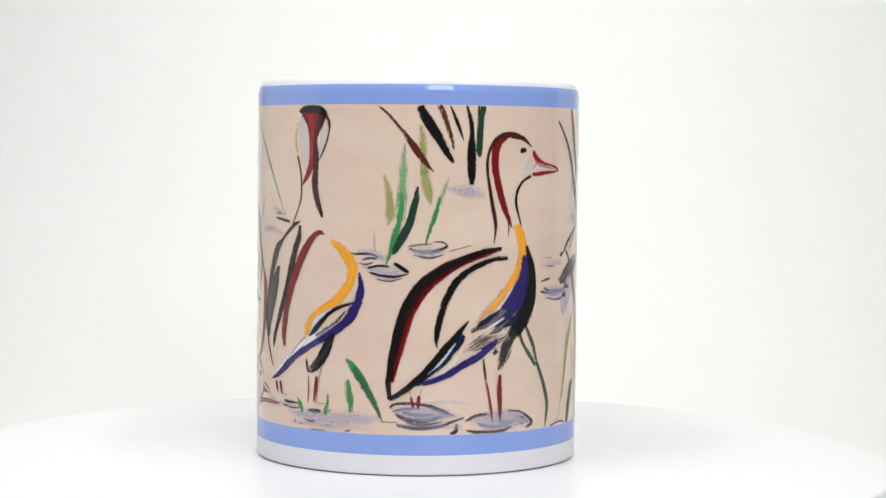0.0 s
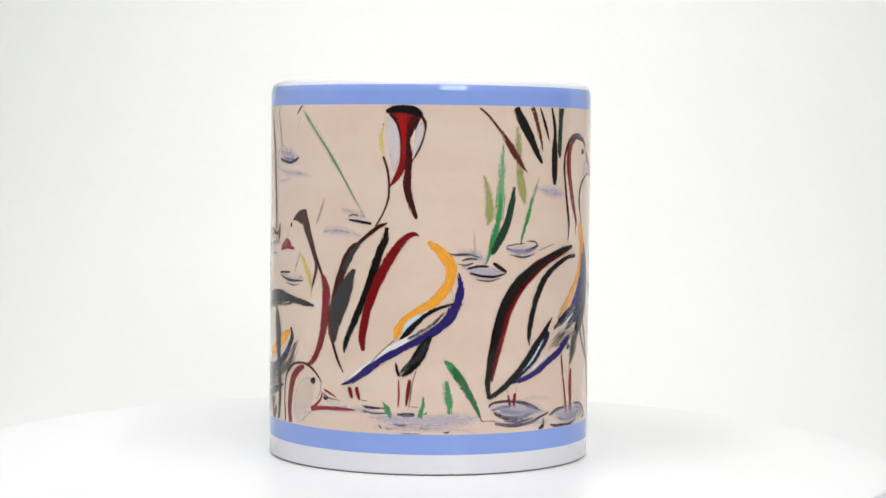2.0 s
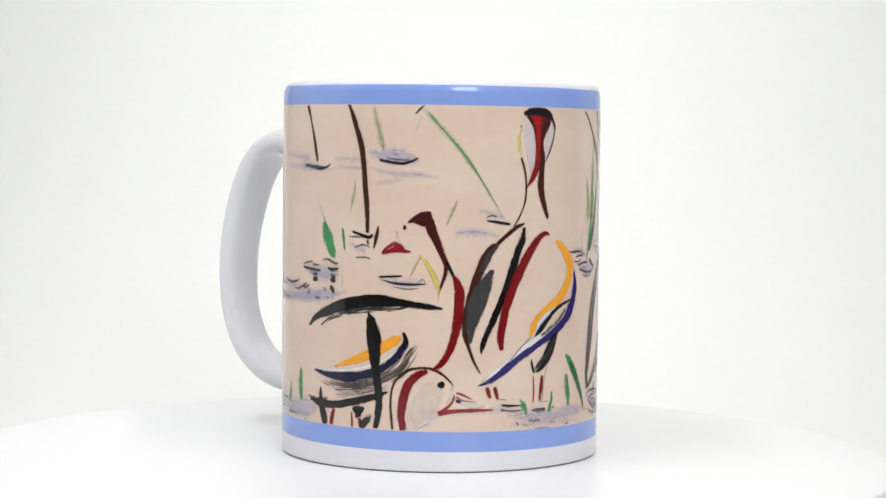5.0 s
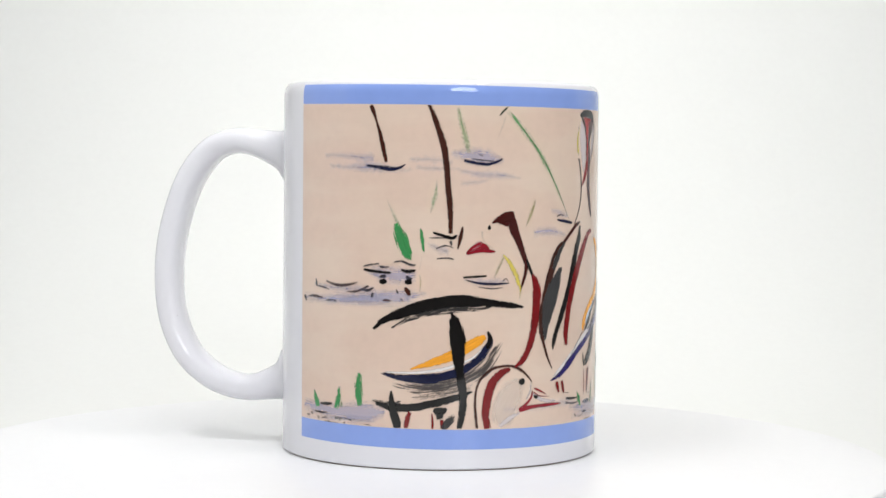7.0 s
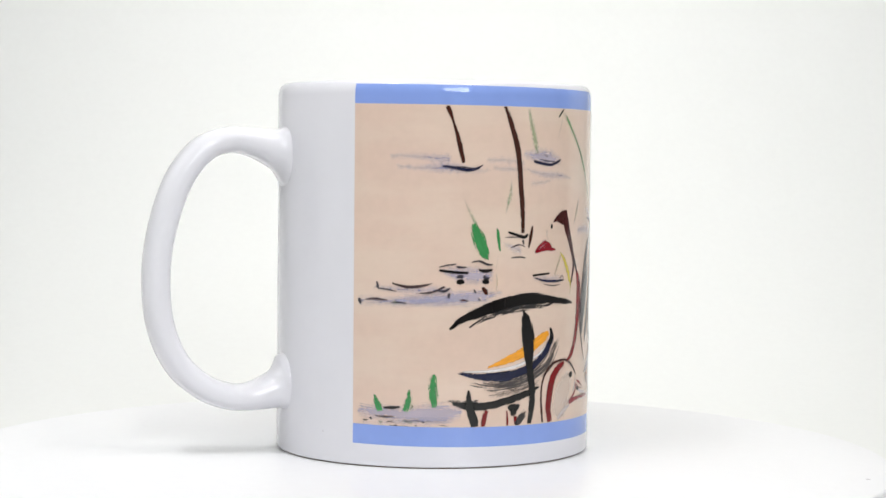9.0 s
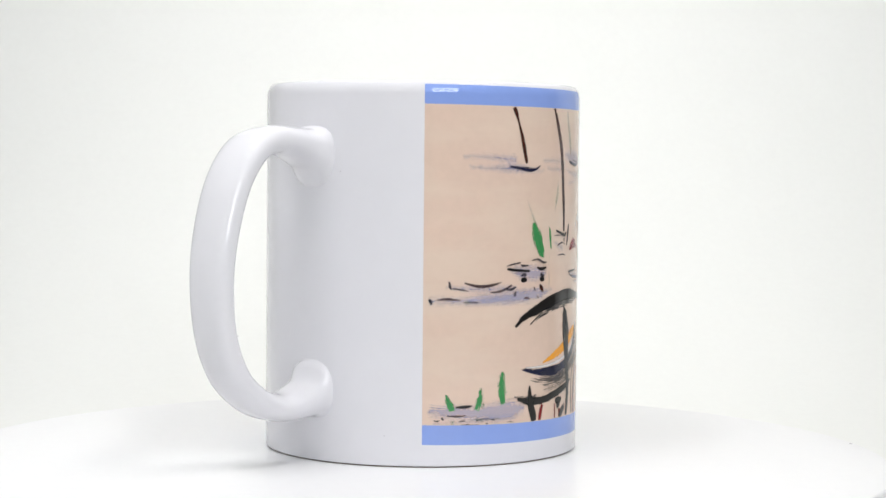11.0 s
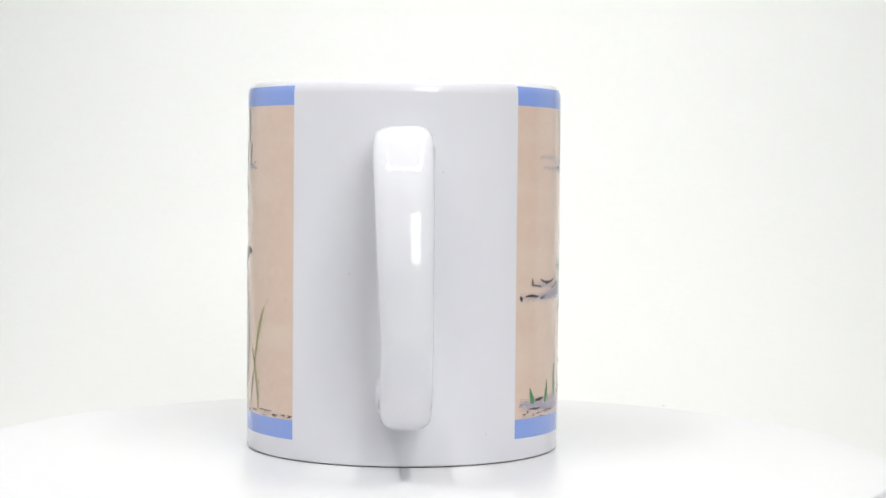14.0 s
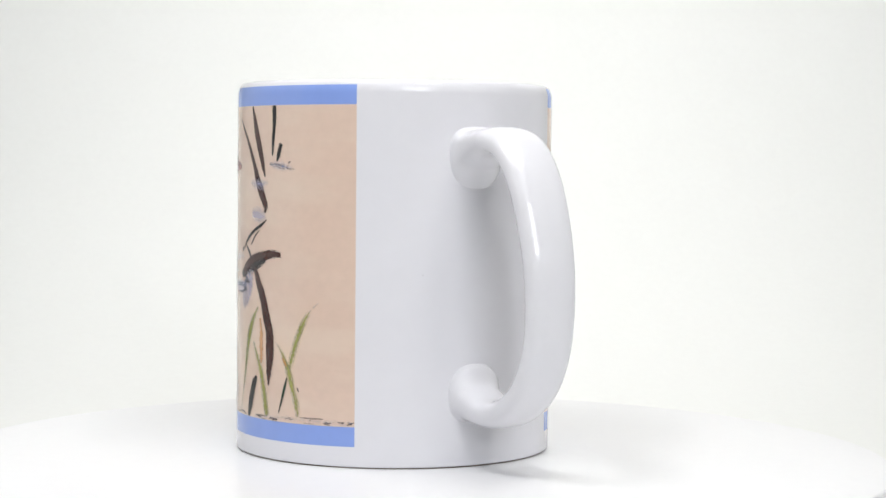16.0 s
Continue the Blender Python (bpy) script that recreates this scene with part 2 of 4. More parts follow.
def mug_handle():
    """A flattened bar swept round the handle's line, wider at both roots."""
    line = glide([(0.0375, 0.0767), (0.0430, 0.0776), (0.0500, 0.0793), (0.0560, 0.0796), (0.0622, 0.0770), (0.0680, 0.0694), (0.0720, 0.0580), (0.0737, 0.0460),
                  (0.0727, 0.0332), (0.0685, 0.0233), (0.0622, 0.0174), (0.0560, 0.0147), (0.0500, 0.0142), (0.0430, 0.0158), (0.0375, 0.0172)], 0.0008)
    a = radians(HANDLE)
    out, side = Vector((math.cos(a), math.sin(a), 0)), Vector((-math.sin(a), math.cos(a), 0))
    bm, rings, n, m = bmesh.new(), [], len(line), 36
    for i, q in enumerate(line):
        d = (line[min(i + 1, n - 1)] - line[max(i - 1, 0)]).normalized()
        nrm = Vector((d.y, -d.x)) * -1
        root = max(0.0, 1 - (q.x - 0.0385) / 0.0150) if q.x < 0.0535 else 0.0
        weld = max(0.0, 1 - max(0.0, q.x - 0.0402) / 0.0036) ** 2.2     # glaze fillet against the wall
        thick = 0.0034 + (0.0036 if q.y > 0.05 else 0.0029) * root ** 2.0 + 0.0025 * weld
        width = 0.0061 + 0.0006 * root ** 2.0 + 0.0007 * weld
        lean = 0.0021 * (1 - root) * min(1.0, max(0.0, (q.y - 0.034) / 0.042))
        ring = []
        for k in range(m):
            t = 2 * math.pi * k / m
            c, s = math.cos(t), math.sin(t)
            u = math.copysign(abs(c) ** 0.80, c) * thick
            v = math.copysign(abs(s) ** 0.80, s) * (width + (lean if s < 0 else 0.0))
            p2 = q + nrm * u
            ring.append(bm.verts.new(out * p2.x + side * v + Vector((0, 0, p2.y))))
        rings.append(ring)
    for p, q in zip(rings, rings[1:]):
        for k in range(m):
            bm.faces.new((p[k], p[(k + 1) % m], q[(k + 1) % m], q[k]))
    bm.faces.new(rings[0][::-1])
    bm.faces.new(rings[-1])
    bmesh.ops.recalc_face_normals(bm, faces=bm.faces)
    return bm


SPECKS = [(248.3, 7.5), (236.2, 72.1), (213.1, 47.1)]     # small dark flecks in the white glaze


def mug():
    g = tagged(new("mug"), "white ceramic mug printed with wading geese, on the turntable", "mug")
    prof = [(0, 0.00005), (0.0396, 0.00005)] + arc(0.0404, 0.00065, 0.0006, -90, 0, 6) + [(R, 0.0045), (R, 0.03), (R, 0.06), (R, 0.0885)] \
        + [(wall_radius(91.2 + 3.3 * math.sin(radians(k))), 0.0912 + 0.0033 * math.sin(radians(k))) for k in range(0, 91, 6)] \
        + arc(R - 0.0028, 0.0930, 0.0010, 70, 180, 6) + [(R - 0.0038, 0.088), (R - 0.0040, 0.010)] + arc(R - 0.009, 0.0105, 0.005, 0, -90, 5) + [(0, 0.0052)]
    part("body", lathe(prof, 256), GLAZE, g)
    part("foot_ring", lathe([(0.0355, TABLE_Z), (0.0403, TABLE_Z), (0.0404, -0.0001), (0.0404, 0.00012), (0.0350, 0.00012)], 192), CLAY, g, "unglazed brownish foot ring")
    part("handle", mug_handle(), GLAZE, g)
    part("border_band", sheet(0, WIDE, 4.85, 9.78, 0.02, 1), BORDER, g, "pale blue printed band")
    part("border_band", sheet(0, WIDE, 88.05, 92.95, 0.02, 12), BORDER, g, "pale blue printed band")
    for s, z in SPECKS:
        bm = bmesh.new()
        ring = [bm.verts.new(on_mug(s + 0.17 * math.cos(radians(k)), z + 0.22 * math.sin(radians(k)), 0.015)) for k in range(0, 360, 45)]
        bm.faces.new(ring)
        part("glaze_speck", bm, SPECK, g)
    a = radians(HANDLE)
    for out, z, size in ((0.0702, 0.0318, 0.00028), (0.0700, 0.0331, 0.00018)):
        bm = bmesh.new()
        bmesh.ops.create_icosphere(bm, subdivisions=1, radius=size)
        part("glaze_speck", bm, SPECK, g).location = (out * math.cos(a) - 0.0049 * math.sin(a), out * math.sin(a) + 0.0049 * math.cos(a), z)
    panel = part("printed_panel", sheet(0, WIDE, 9.7, 88.13, 0.03, 8), PRINT, g, "beige painted marsh scene with geese and reeds")
    return g, panel


# ---------- paints of the print ----------
# name: linear colour, cover (0 to 1), edge roughness, dryness
PAINTS = {
    "ink": ((0.006, 0.005, 0.005), 1.0, 0.9, 1.0),
    "smoke": ((0.014, 0.005, 0.005), 0.9, 0.3, 0.3),
    "scarlet": ((0.36, 0.010, 0.010), 0.9, 0.3, 0.4),
    "dust": ((0.035, 0.035, 0.040), 0.78, 2.2, 5.5),
    "soot": ((0.026, 0.026, 0.028), 0.90, 1.8, 6.0),
    "ash": ((0.048, 0.047, 0.048), 0.96, 0.9, 1.3),
    "pearl": ((0.72, 0.67, 0.70), 0.60, 0.6, 0.25),
    "slate": ((0.035, 0.033, 0.050), 0.88, 1.0, 1.4),
    "umber": ((0.050, 0.026, 0.028), 0.88, 1.0, 1.4),
    "bark": ((0.050, 0.015, 0.010), 1.0, 0.8, 1.0),
    "maroon": ((0.052, 0.008, 0.007), 1.0, 0.7, 1.0),
    "russet": ((0.095, 0.018, 0.011), 1.0, 1.2, 1.6),
    "rust": ((0.095, 0.034, 0.014), 0.95, 1.7, 2.4),
    "red": ((0.175, 0.005, 0.007), 1.0, 0.7, 0.9),
    "redneck": ((0.20, 0.010, 0.012), 1.0, 0.4, 0.5),
    "crimson": ((0.25, 0.012, 0.022), 1.0, 0.45, 0.7),
    "rose": ((0.55, 0.20, 0.24), 0.8, 0.8, 1.0),
    "orange": ((0.84, 0.36, 0.035), 0.96, 0.9, 0.9),
    "peach": ((0.74, 0.40, 0.17), 0.55, 0.9, 1.4),
    "lemon": ((0.72, 0.60, 0.10), 0.75, 1.0, 1.4),
    "indigo": ((0.026, 0.017, 0.125), 1.0, 0.9, 1.4),
    "navy": ((0.011, 0.013, 0.040), 1.0, 0.9, 1.5),
    "sky": ((0.62, 0.74, 0.88), 0.85, 0.8, 1.0),
    "white": ((0.80, 0.77, 0.76), 0.86, 0.8, 0.9),
    "chalk": ((0.78, 0.68, 0.61), 0.40, 1.0, 0.4),
    "lilac": ((0.46, 0.46, 0.63), 0.46, 1.5, 1.1),
    "green": ((0.045, 0.26, 0.08), 0.90, 1.5, 2.8),
    "leaf": ((0.17, 0.42, 0.18), 0.74, 1.5, 2.6),
    "mint": ((0.25, 0.42, 0.20), 0.55, 1.2, 2.0),
    "olive": ((0.34, 0.36, 0.10), 0.68, 1.0, 1.3),
    "moss": ((0.022, 0.13, 0.048), 0.93, 1.4, 1.8),
    "stem": ((0.055, 0.10, 0.062), 0.92, 0.8, 1.2),
    "pine": ((0.016, 0.045, 0.028), 0.97, 0.9, 1.4),
}


def math_node(m, op, a, b=None, clamp=False):
    n = node(m, "ShaderNodeMath")
    n.operation, n.use_clamp = op, clamp
    for i, value in enumerate((a, b)):
        if value is None:
            continue
        if isinstance(value, (int, float)):
            n.inputs[i].default_value = value
        else:
            link(m, value, n.inputs[i])
    return n.outputs[0]


def paint(name):
    """Printed brush paint: streaks along the stroke, rough edges, thin cover where the brush ran dry."""
    colour, cover, rough, dry = PAINTS[name]
    m = material("printed_" + name, colour, 0.035)
    b = m.node_tree.nodes["Principled BSDF"]
    mm, edge, half = node(m, "ShaderNodeUVMap"), node(m, "ShaderNodeUVMap"), node(m, "ShaderNodeUVMap")
    mm.uv_map, edge.uv_map, half.uv_map = "mm", "edge", "half"
    size = node(m, "ShaderNodeSeparateXYZ")
    link(m, half.outputs["UV"], size.inputs[0])
    sep = node(m, "ShaderNodeSeparateXYZ")
    link(m, edge.outputs["UV"], sep.inputs[0])
    across, end = sep.outputs[0], sep.outputs[1]
    far = math_node(m, "SUBTRACT", 1.0, end)
    reach = math_node(m, "SQRT", math_node(m, "ADD", math_node(m, "MULTIPLY", across, across), math_node(m, "MULTIPLY", far, far)))
    inside = math_node(m, "MULTIPLY", math_node(m, "SUBTRACT", 1.0, reach), size.outputs[0])
    grain = node(m, "ShaderNodeTexNoise", Scale=1.0 if cover < 0.5 else 1.5, Detail=1.0 if cover < 0.7 else 3.0, Roughness=0.6)
    link(m, mm.outputs["UV"], grain.inputs["Vector"])
    stretch = node(m, "ShaderNodeMapping")
    stretch.inputs["Scale"].default_value = (0.22, 3.2, 1.0)
    link(m, mm.outputs["UV"], stretch.inputs["Vector"])
    streak = node(m, "ShaderNodeTexNoise", Scale=1.0, Detail=4.0)
    link(m, stretch.outputs[0], streak.inputs["Vector"])
    room = math_node(m, "MINIMUM", size.outputs[0], 0.8)
    g = math_node(m, "MULTIPLY", math_node(m, "MULTIPLY", math_node(m, "SUBTRACT", grain.outputs["Fac"], 0.5), rough * 1.35), room)
    tail = math_node(m, "ABSOLUTE", math_node(m, "SUBTRACT", math_node(m, "MULTIPLY", size.outputs[1], 2.0), 1.0))
    tired = math_node(m, "ADD", math_node(m, "MULTIPLY", math_node(m, "POWER", tail, 4.0), 1.6), 0.75)
    s = math_node(m, "MULTIPLY", math_node(m, "MULTIPLY", math_node(m, "SUBTRACT", streak.outputs["Fac"], 0.52), math_node(m, "MULTIPLY", tired, dry)), size.outputs[0])
    level = math_node(m, "ADD", math_node(m, "ADD", math_node(m, "ADD", inside, 0.05), g), s)
    ramp = node(m, "ShaderNodeMapRange")
    ramp.interpolation_type = "SMOOTHSTEP"
    soft = 1.3 if name in ("smoke", "dust") else 2.0 if cover < 0.5 else 1.05 if name in ("leaf", "mint", "olive") else 0.7 if cover < 0.82 else 0.30
    ramp.inputs["From Min"].default_value, ramp.inputs["From Max"].default_value = 0.0, soft
    ramp.inputs["To Min"].default_value, ramp.inputs["To Max"].default_value = 0.0, cover
    link(m, level, ramp.inputs["Value"])
    link(m, ramp.outputs["Result"], b.inputs["Alpha"])
    tone = node(m, "ShaderNodeMapRange")
    tone.inputs["From Min"].default_value, tone.inputs["From Max"].default_value = 0.3, 0.7
    tone.inputs["To Min"].default_value, tone.inputs["To Max"].default_value = (0.95, 1.05) if cover < 0.7 else (0.84, 1.16)
    link(m, streak.outputs["Fac"], tone.inputs["Value"])
    mul = node(m, "ShaderNodeVectorMath")
    mul.operation = "MULTIPLY"
    mul.inputs[0].default_value = colour
    link(m, tone.outputs["Result"], mul.inputs[1])
    link(m, mul.outputs[0], b.inputs["Base Color"])
    return m


PAINT = {name: paint(name) for name in PAINTS}


WATERY = {"slate", "umber", "navy", "sky", "lilac"}


class Brush:
    """Collects the strokes of one painted motif as thin ribbons lying on the mug's wall.
    With a blade's name, every stroke is an object of its own: a blade, or a ripple where the paint is watery."""
    made = 0

    def __init__(self, lift, blade=""):
        self.lift = lift + 0.001 * (Brush.made % 3)
        Brush.made += 1
        self.blade, self.count = blade, 0
        self.clear()

    def clear(self):
        self.verts, self.faces, self.slots, self.mm, self.edge, self.half, self.paints = [], [], [], [], [], [], []

    def stroke(self, colour, *points):
        if colour not in self.paints:
            self.paints.append(colour)
        slot = self.paints.index(colour)
        lift = self.lift + 0.003 * self.count
        self.count += 1
        pts = glide(points, 0.45)
        widest = max(q[2] for q in points) * 1.10
        cols = max(2, math.ceil(widest / 0.7))
        run, total = [0.0], 0.0
        for a, c in zip(pts, pts[1:]):
            total += (c.to_2d() - a.to_2d()).length
            run.append(total)
        first, seed = len(self.verts), random.uniform(0, 400)
        data = []
        for i, q in enumerate(pts):
            d = (pts[min(i + 1, len(pts) - 1)].to_2d() - pts[max(i - 1, 0)].to_2d()).normalized()
            w = max(0.12, q[2]) * 1.10
            end = min(1.0, min(run[i], total - run[i]) / (0.22 * w + 0.04))
            for k in range(cols + 1):
                v = 2 * k / cols - 1
                s, z = q[0] - d.y * v * w / 2, q[1] + d.x * v * w / 2
                z = min(88.1 + sag(s), max(9.75 + sag(s), z))
                s = min(WIDE, max(0.0, s))
                self.verts.append(on_mug(s, z, lift))
                data.append(((run[i] + seed, v * w / 2 + seed * 0.37), (v, end), (w / 2, run[i] / total)))
        n = cols + 1
        for i in range(len(pts) - 1):
            for k in range(cols):
                quad = (i * n + k, (i + 1) * n + k, (i + 1) * n + k + 1, i * n + k + 1)
                self.faces.append([first + j for j in quad])
                self.slots.append(slot)
                for j in quad:
                    self.mm.append(data[j][0])
                    self.edge.append(data[j][1])
                    self.half.append(data[j][2])
        if self.blade:
            self.done("water_wash" if colour == "lilac" else "ripple" if colour in WATERY else self.blade, "")
            self.clear()

    def done(self, name, label):
        me = bpy.data.meshes.new(name)
        me.from_pydata(self.verts, [], self.faces)
        for p in self.paints:
            me.materials.append(PAINT[p])
        me.polygons.foreach_set("material_index", self.slots)
        me.polygons.foreach_set("use_smooth", [True] * len(self.faces))
        for layer, values in (("mm", self.mm), ("edge", self.edge), ("half", self.half)):
            me.uv_layers.new(name=layer).data.foreach_set("uv", [c for uv in values for c in uv])
        ob = new(name, me)
        ob.parent = PANEL
        if label:
            ob["label"] = label
        return ob


# ---------- the print: brush strokes, each of (mm along, mm up, mm wide) ----------
def water_wash():
    b = Brush(0.04, "water_wash")
    b.stroke("lilac", (9.3, 76.0, 1.78), (14.9, 76.1, 2.13), (20.4, 75.6, 2.84), (24.6, 75.1, 3.20))
    b.stroke("lilac", (10.8, 73.5, 1.78), (16.4, 73.2, 2.13), (23.2, 73.3, 3.55), (30.2, 72.8, 2.14), (34.5, 72.7, 1.07))
    b.stroke("lilac", (33.0, 75.2, 1.43), (39.0, 75.2, 2.15), (43.9, 74.7, 1.45))
    b.stroke("lilac", (34.5, 73.3, 1.79), (40.6, 73.0, 1.79), (45.7, 73.1, 1.08))
    b.stroke("lilac", (1.0, 40.6, 2.89), (6.7, 40.7, 2.87), (13.9, 40.7, 3.22), (20.8, 41.2, 3.93), (27.7, 41.6, 4.66), (33.4, 42.1, 3.97), (37.9, 42.9, 1.46))
    b.stroke("lilac", (5.2, 44.1, 1.44), (11.0, 43.7, 2.51), (19.4, 43.5, 2.86), (24.9, 43.8, 1.79))
    b.stroke("lilac", (22.1, 48.5, 1.43), (26.2, 47.4, 4.28), (31.9, 47.1, 4.66), (35.5, 47.4, 2.52))
    b.stroke("lilac", (1.2, 13.9, 3.31), (7.0, 13.4, 4.35), (14.1, 13.1, 4.68), (22.4, 13.5, 5.75), (27.9, 13.5, 2.88))
    b.stroke("lilac", (2.5, 10.6, 1.45), (9.9, 11.0, 1.80), (18.3, 11.8, 2.88), (25.2, 11.6, 2.16))
    b.stroke("lilac", (43.1, 76.8, 1.77), (47.6, 76.3, 4.23), (51.9, 75.8, 4.57), (56.7, 75.0, 1.75))
    b.stroke("lilac", (44.7, 72.7, 1.42), (50.5, 71.7, 2.46), (56.1, 71.5, 2.46), (61.5, 70.8, 1.05))
    b.stroke("lilac", (45.4, 69.5, 1.77), (49.1, 69.8, 1.76), (52.6, 70.4, 0.88))
    b.stroke("lilac", (37.7, 55.1, 1.16), (41.0, 53.6, 2.62), (43.3, 52.6, 1.84))
    b.stroke("lilac", (46.4, 46.4, 1.43), (52.1, 45.7, 2.47), (57.6, 45.8, 2.11))
    b.stroke("lilac", (10.3, 40.9, 2.99), (22.3, 41.1, 3.29), (29.4, 42.1, 2.17))
    b.stroke("lilac", (70.2, 63.0, 1.42), (73.9, 62.3, 2.47), (77.4, 61.3, 2.11))
    b.stroke("lilac", (64.7, 57.7, 2.47), (70.2, 57.9, 3.17), (76.1, 56.9, 1.76))
    b.stroke("lilac", (57.0, 14.5, 1.46), (67.5, 14.5, 1.78), (76.4, 15.1, 2.47), (82.0, 14.7, 1.41))
    b.stroke("lilac", (77.8, 13.8, 1.77), (84.7, 13.1, 3.87), (92.8, 12.9, 4.23), (101.1, 13.3, 3.91), (105.6, 13.6, 1.79))
    b.stroke("lilac", (79.2, 11.4, 1.77), (87.4, 11.0, 2.11), (95.5, 11.0, 2.12), (104.1, 10.7, 1.06))
    b.stroke("lilac", (99.3, 53.4, 1.40), (103.6, 52.5, 3.52), (107.4, 51.1, 1.78))
    b.stroke("lilac", (100.5, 50.0, 1.77), (106.1, 48.2, 4.54), (111.5, 48.8, 2.78))
    b.stroke("lilac", (111.5, 54.2, 2.09), (116.2, 53.1, 3.83), (120.9, 54.0, 1.74))
    b.stroke("lilac", (120.1, 68.4, 1.74), (126.3, 67.6, 3.83), (130.9, 67.1, 2.45))
    b.stroke("lilac", (107.8, 15.7, 2.11), (114.5, 15.0, 5.26), (121.3, 14.4, 3.50), (125.4, 13.5, 1.40))
    b.stroke("lilac", (126.9, 13.2, 1.76), (132.8, 12.7, 6.03), (139.3, 12.8, 5.34), (144.9, 11.5, 2.14))
    b.stroke("lilac", (109.2, 12.0, 1.75), (117.2, 11.8, 2.10), (125.5, 11.6, 2.11))
    b.stroke("lilac", (114.5, 17.2, 1.05), (121.2, 17.7, 1.75), (128.3, 16.9, 1.05))
    b.stroke("lilac", (147.3, 49.7, 1.45), (151.9, 49.9, 2.69), (157.7, 50.5, 2.22))
    b.stroke("lilac", (148.5, 42.8, 2.20), (153.4, 42.8, 4.47), (159.7, 42.8, 3.09))
    b.stroke("lilac", (171.0, 73.6, 1.85), (175.7, 73.2, 2.95), (179.5, 72.5, 1.10))
    b.stroke("lilac", (162.0, 68.8, 2.61), (167.1, 68.7, 3.31), (170.6, 69.1, 1.11))
    b.stroke("lilac", (162.4, 61.3, 3.47), (166.7, 60.8, 4.48), (170.2, 60.3, 1.18))
    b.stroke("lilac", (157.1, 43.5, 7.84), (160.5, 41.6, 11.75), (162.7, 40.3, 5.48))


def left_reeds():
    b = Brush(0.075, "reed")
    b.stroke("bark", (23.2, 88.3, 1.10), (24.0, 86.7, 1.10), (24.9, 84.2, 0.69), (25.9, 81.1, 1.11), (26.7, 77.7, 1.25), (27.5, 74.4, 0.84))
    b.stroke("bark", (37.9, 88.5, 1.07), (39.2, 85.4, 1.24), (40.7, 81.3, 1.44), (41.7, 77.9, 1.63), (42.3, 73.0, 1.49), (42.8, 67.5, 1.50), (43.3, 62.0, 1.35), (43.3, 57.1, 1.01))
    b.stroke("navy", (22.2, 73.7, 0.55), (25.0, 73.3, 0.82), (28.5, 72.8, 0.96), (30.9, 73.2, 0.69), (32.3, 74.1, 0.42))
    b.stroke("slate", (23.5, 73.3, 0.35), (27.3, 73.5, 0.35), (30.2, 73.0, 0.35))
    b.stroke("mint", (23.6, 76.0, 0.69), (23.6, 76.7, 0.41))
    b.stroke("leaf", (27.6, 65.7, 0.28), (29.1, 62.5, 0.84), (30.7, 59.2, 1.13))
    b.stroke("green", (30.0, 59.8, 0.85), (30.7, 57.9, 2.55), (31.8, 55.1, 3.14), (32.8, 52.8, 2.59), (33.6, 50.8, 0.87))
    b.stroke("leaf", (40.0, 70.6, 0.32), (39.7, 67.2, 1.2), (39.0, 64.5, 1.09), (38.4, 62.0, 0.47))
    b.stroke("green", (36.2, 58.7, 0.45), (36.5, 55.9, 1.06), (37.0, 52.9, 0.46))
    b.stroke("mint", (36.5, 52.0, 0.30), (36.1, 49.6, 0.45), (35.8, 48.5, 0.30))
    b.stroke("lemon", (36.0, 47.4, 0.45), (36.2, 45.4, 0.60), (36.0, 43.2, 0.45))
    b.stroke("ink", (39.1, 57.7, 0.56), (41.3, 57.0, 0.84), (43.8, 56.4, 0.98), (44.9, 57.2, 0.64))
    b.stroke("slate", (38.0, 56.3, 0.35), (40.1, 56.4, 0.47), (42.2, 56.3, 0.35))
    b.stroke("slate", (43.3, 55.7, 0.85), (43.7, 54.4, 0.57))
    b.stroke("slate", (39.8, 53.8, 0.36), (42.2, 54.5, 0.47), (44.2, 53.9, 0.36))
    b.stroke("slate", (39.8, 51.3, 0.36), (42.6, 51.5, 0.47), (44.4, 51.2, 0.47))
    b.stroke("bark", (46.3, 59.3, 0.54), (45.8, 56.6, 1.06), (45.1, 53.6, 0.53))
    b.stroke("ink", (21.6, 48.4, 0.55), (24.8, 48.0, 0.82), (28.9, 47.7, 0.69))
    b.stroke("ink", (31.3, 48.5, 0.69), (33.0, 48.2, 0.97), (35.1, 48.5, 0.69))
    b.stroke("slate", (21.4, 49.1, 0.47), (23.7, 49.6, 0.58), (25.9, 49.9, 0.47))
    b.stroke("slate", (25.6, 49.2, 0.58), (27.3, 49.1, 0.58), (28.7, 49.2, 0.35))
    b.stroke("slate", (29.4, 50.3, 0.47), (31.5, 50.6, 0.58), (33.9, 49.7, 0.70), (35.2, 49.7, 0.47))
    b.stroke("slate", (25.9, 46.7, 0.82), (27.2, 46.9, 1.06), (27.7, 47.1, 0.47))
    b.stroke("ink", (25.9, 45.4, 0.83), (26.9, 45.6, 1.38), (27.9, 45.5, 0.69))
    b.stroke("slate", (32.6, 47.1, 0.95), (33.5, 46.3, 1.17), (34.2, 46.6, 0.60))
    b.stroke("ink", (32.3, 45.5, 0.83), (33.3, 45.6, 1.24), (34.2, 45.3, 0.55))
    b.stroke("slate", (30.2, 43.8, 0.48), (30.8, 42.7, 0.48))
    b.stroke("bark", (32.3, 44.4, 0.57), (33.1, 43.3, 1.28), (33.7, 42.3, 0.57))
    b.stroke("bark", (26.7, 41.0, 0.55), (27.9, 41.1, 0.55), (28.9, 40.8, 0.41))
    b.stroke("slate", (31.2, 41.6, 0.47), (32.1, 40.8, 0.48))
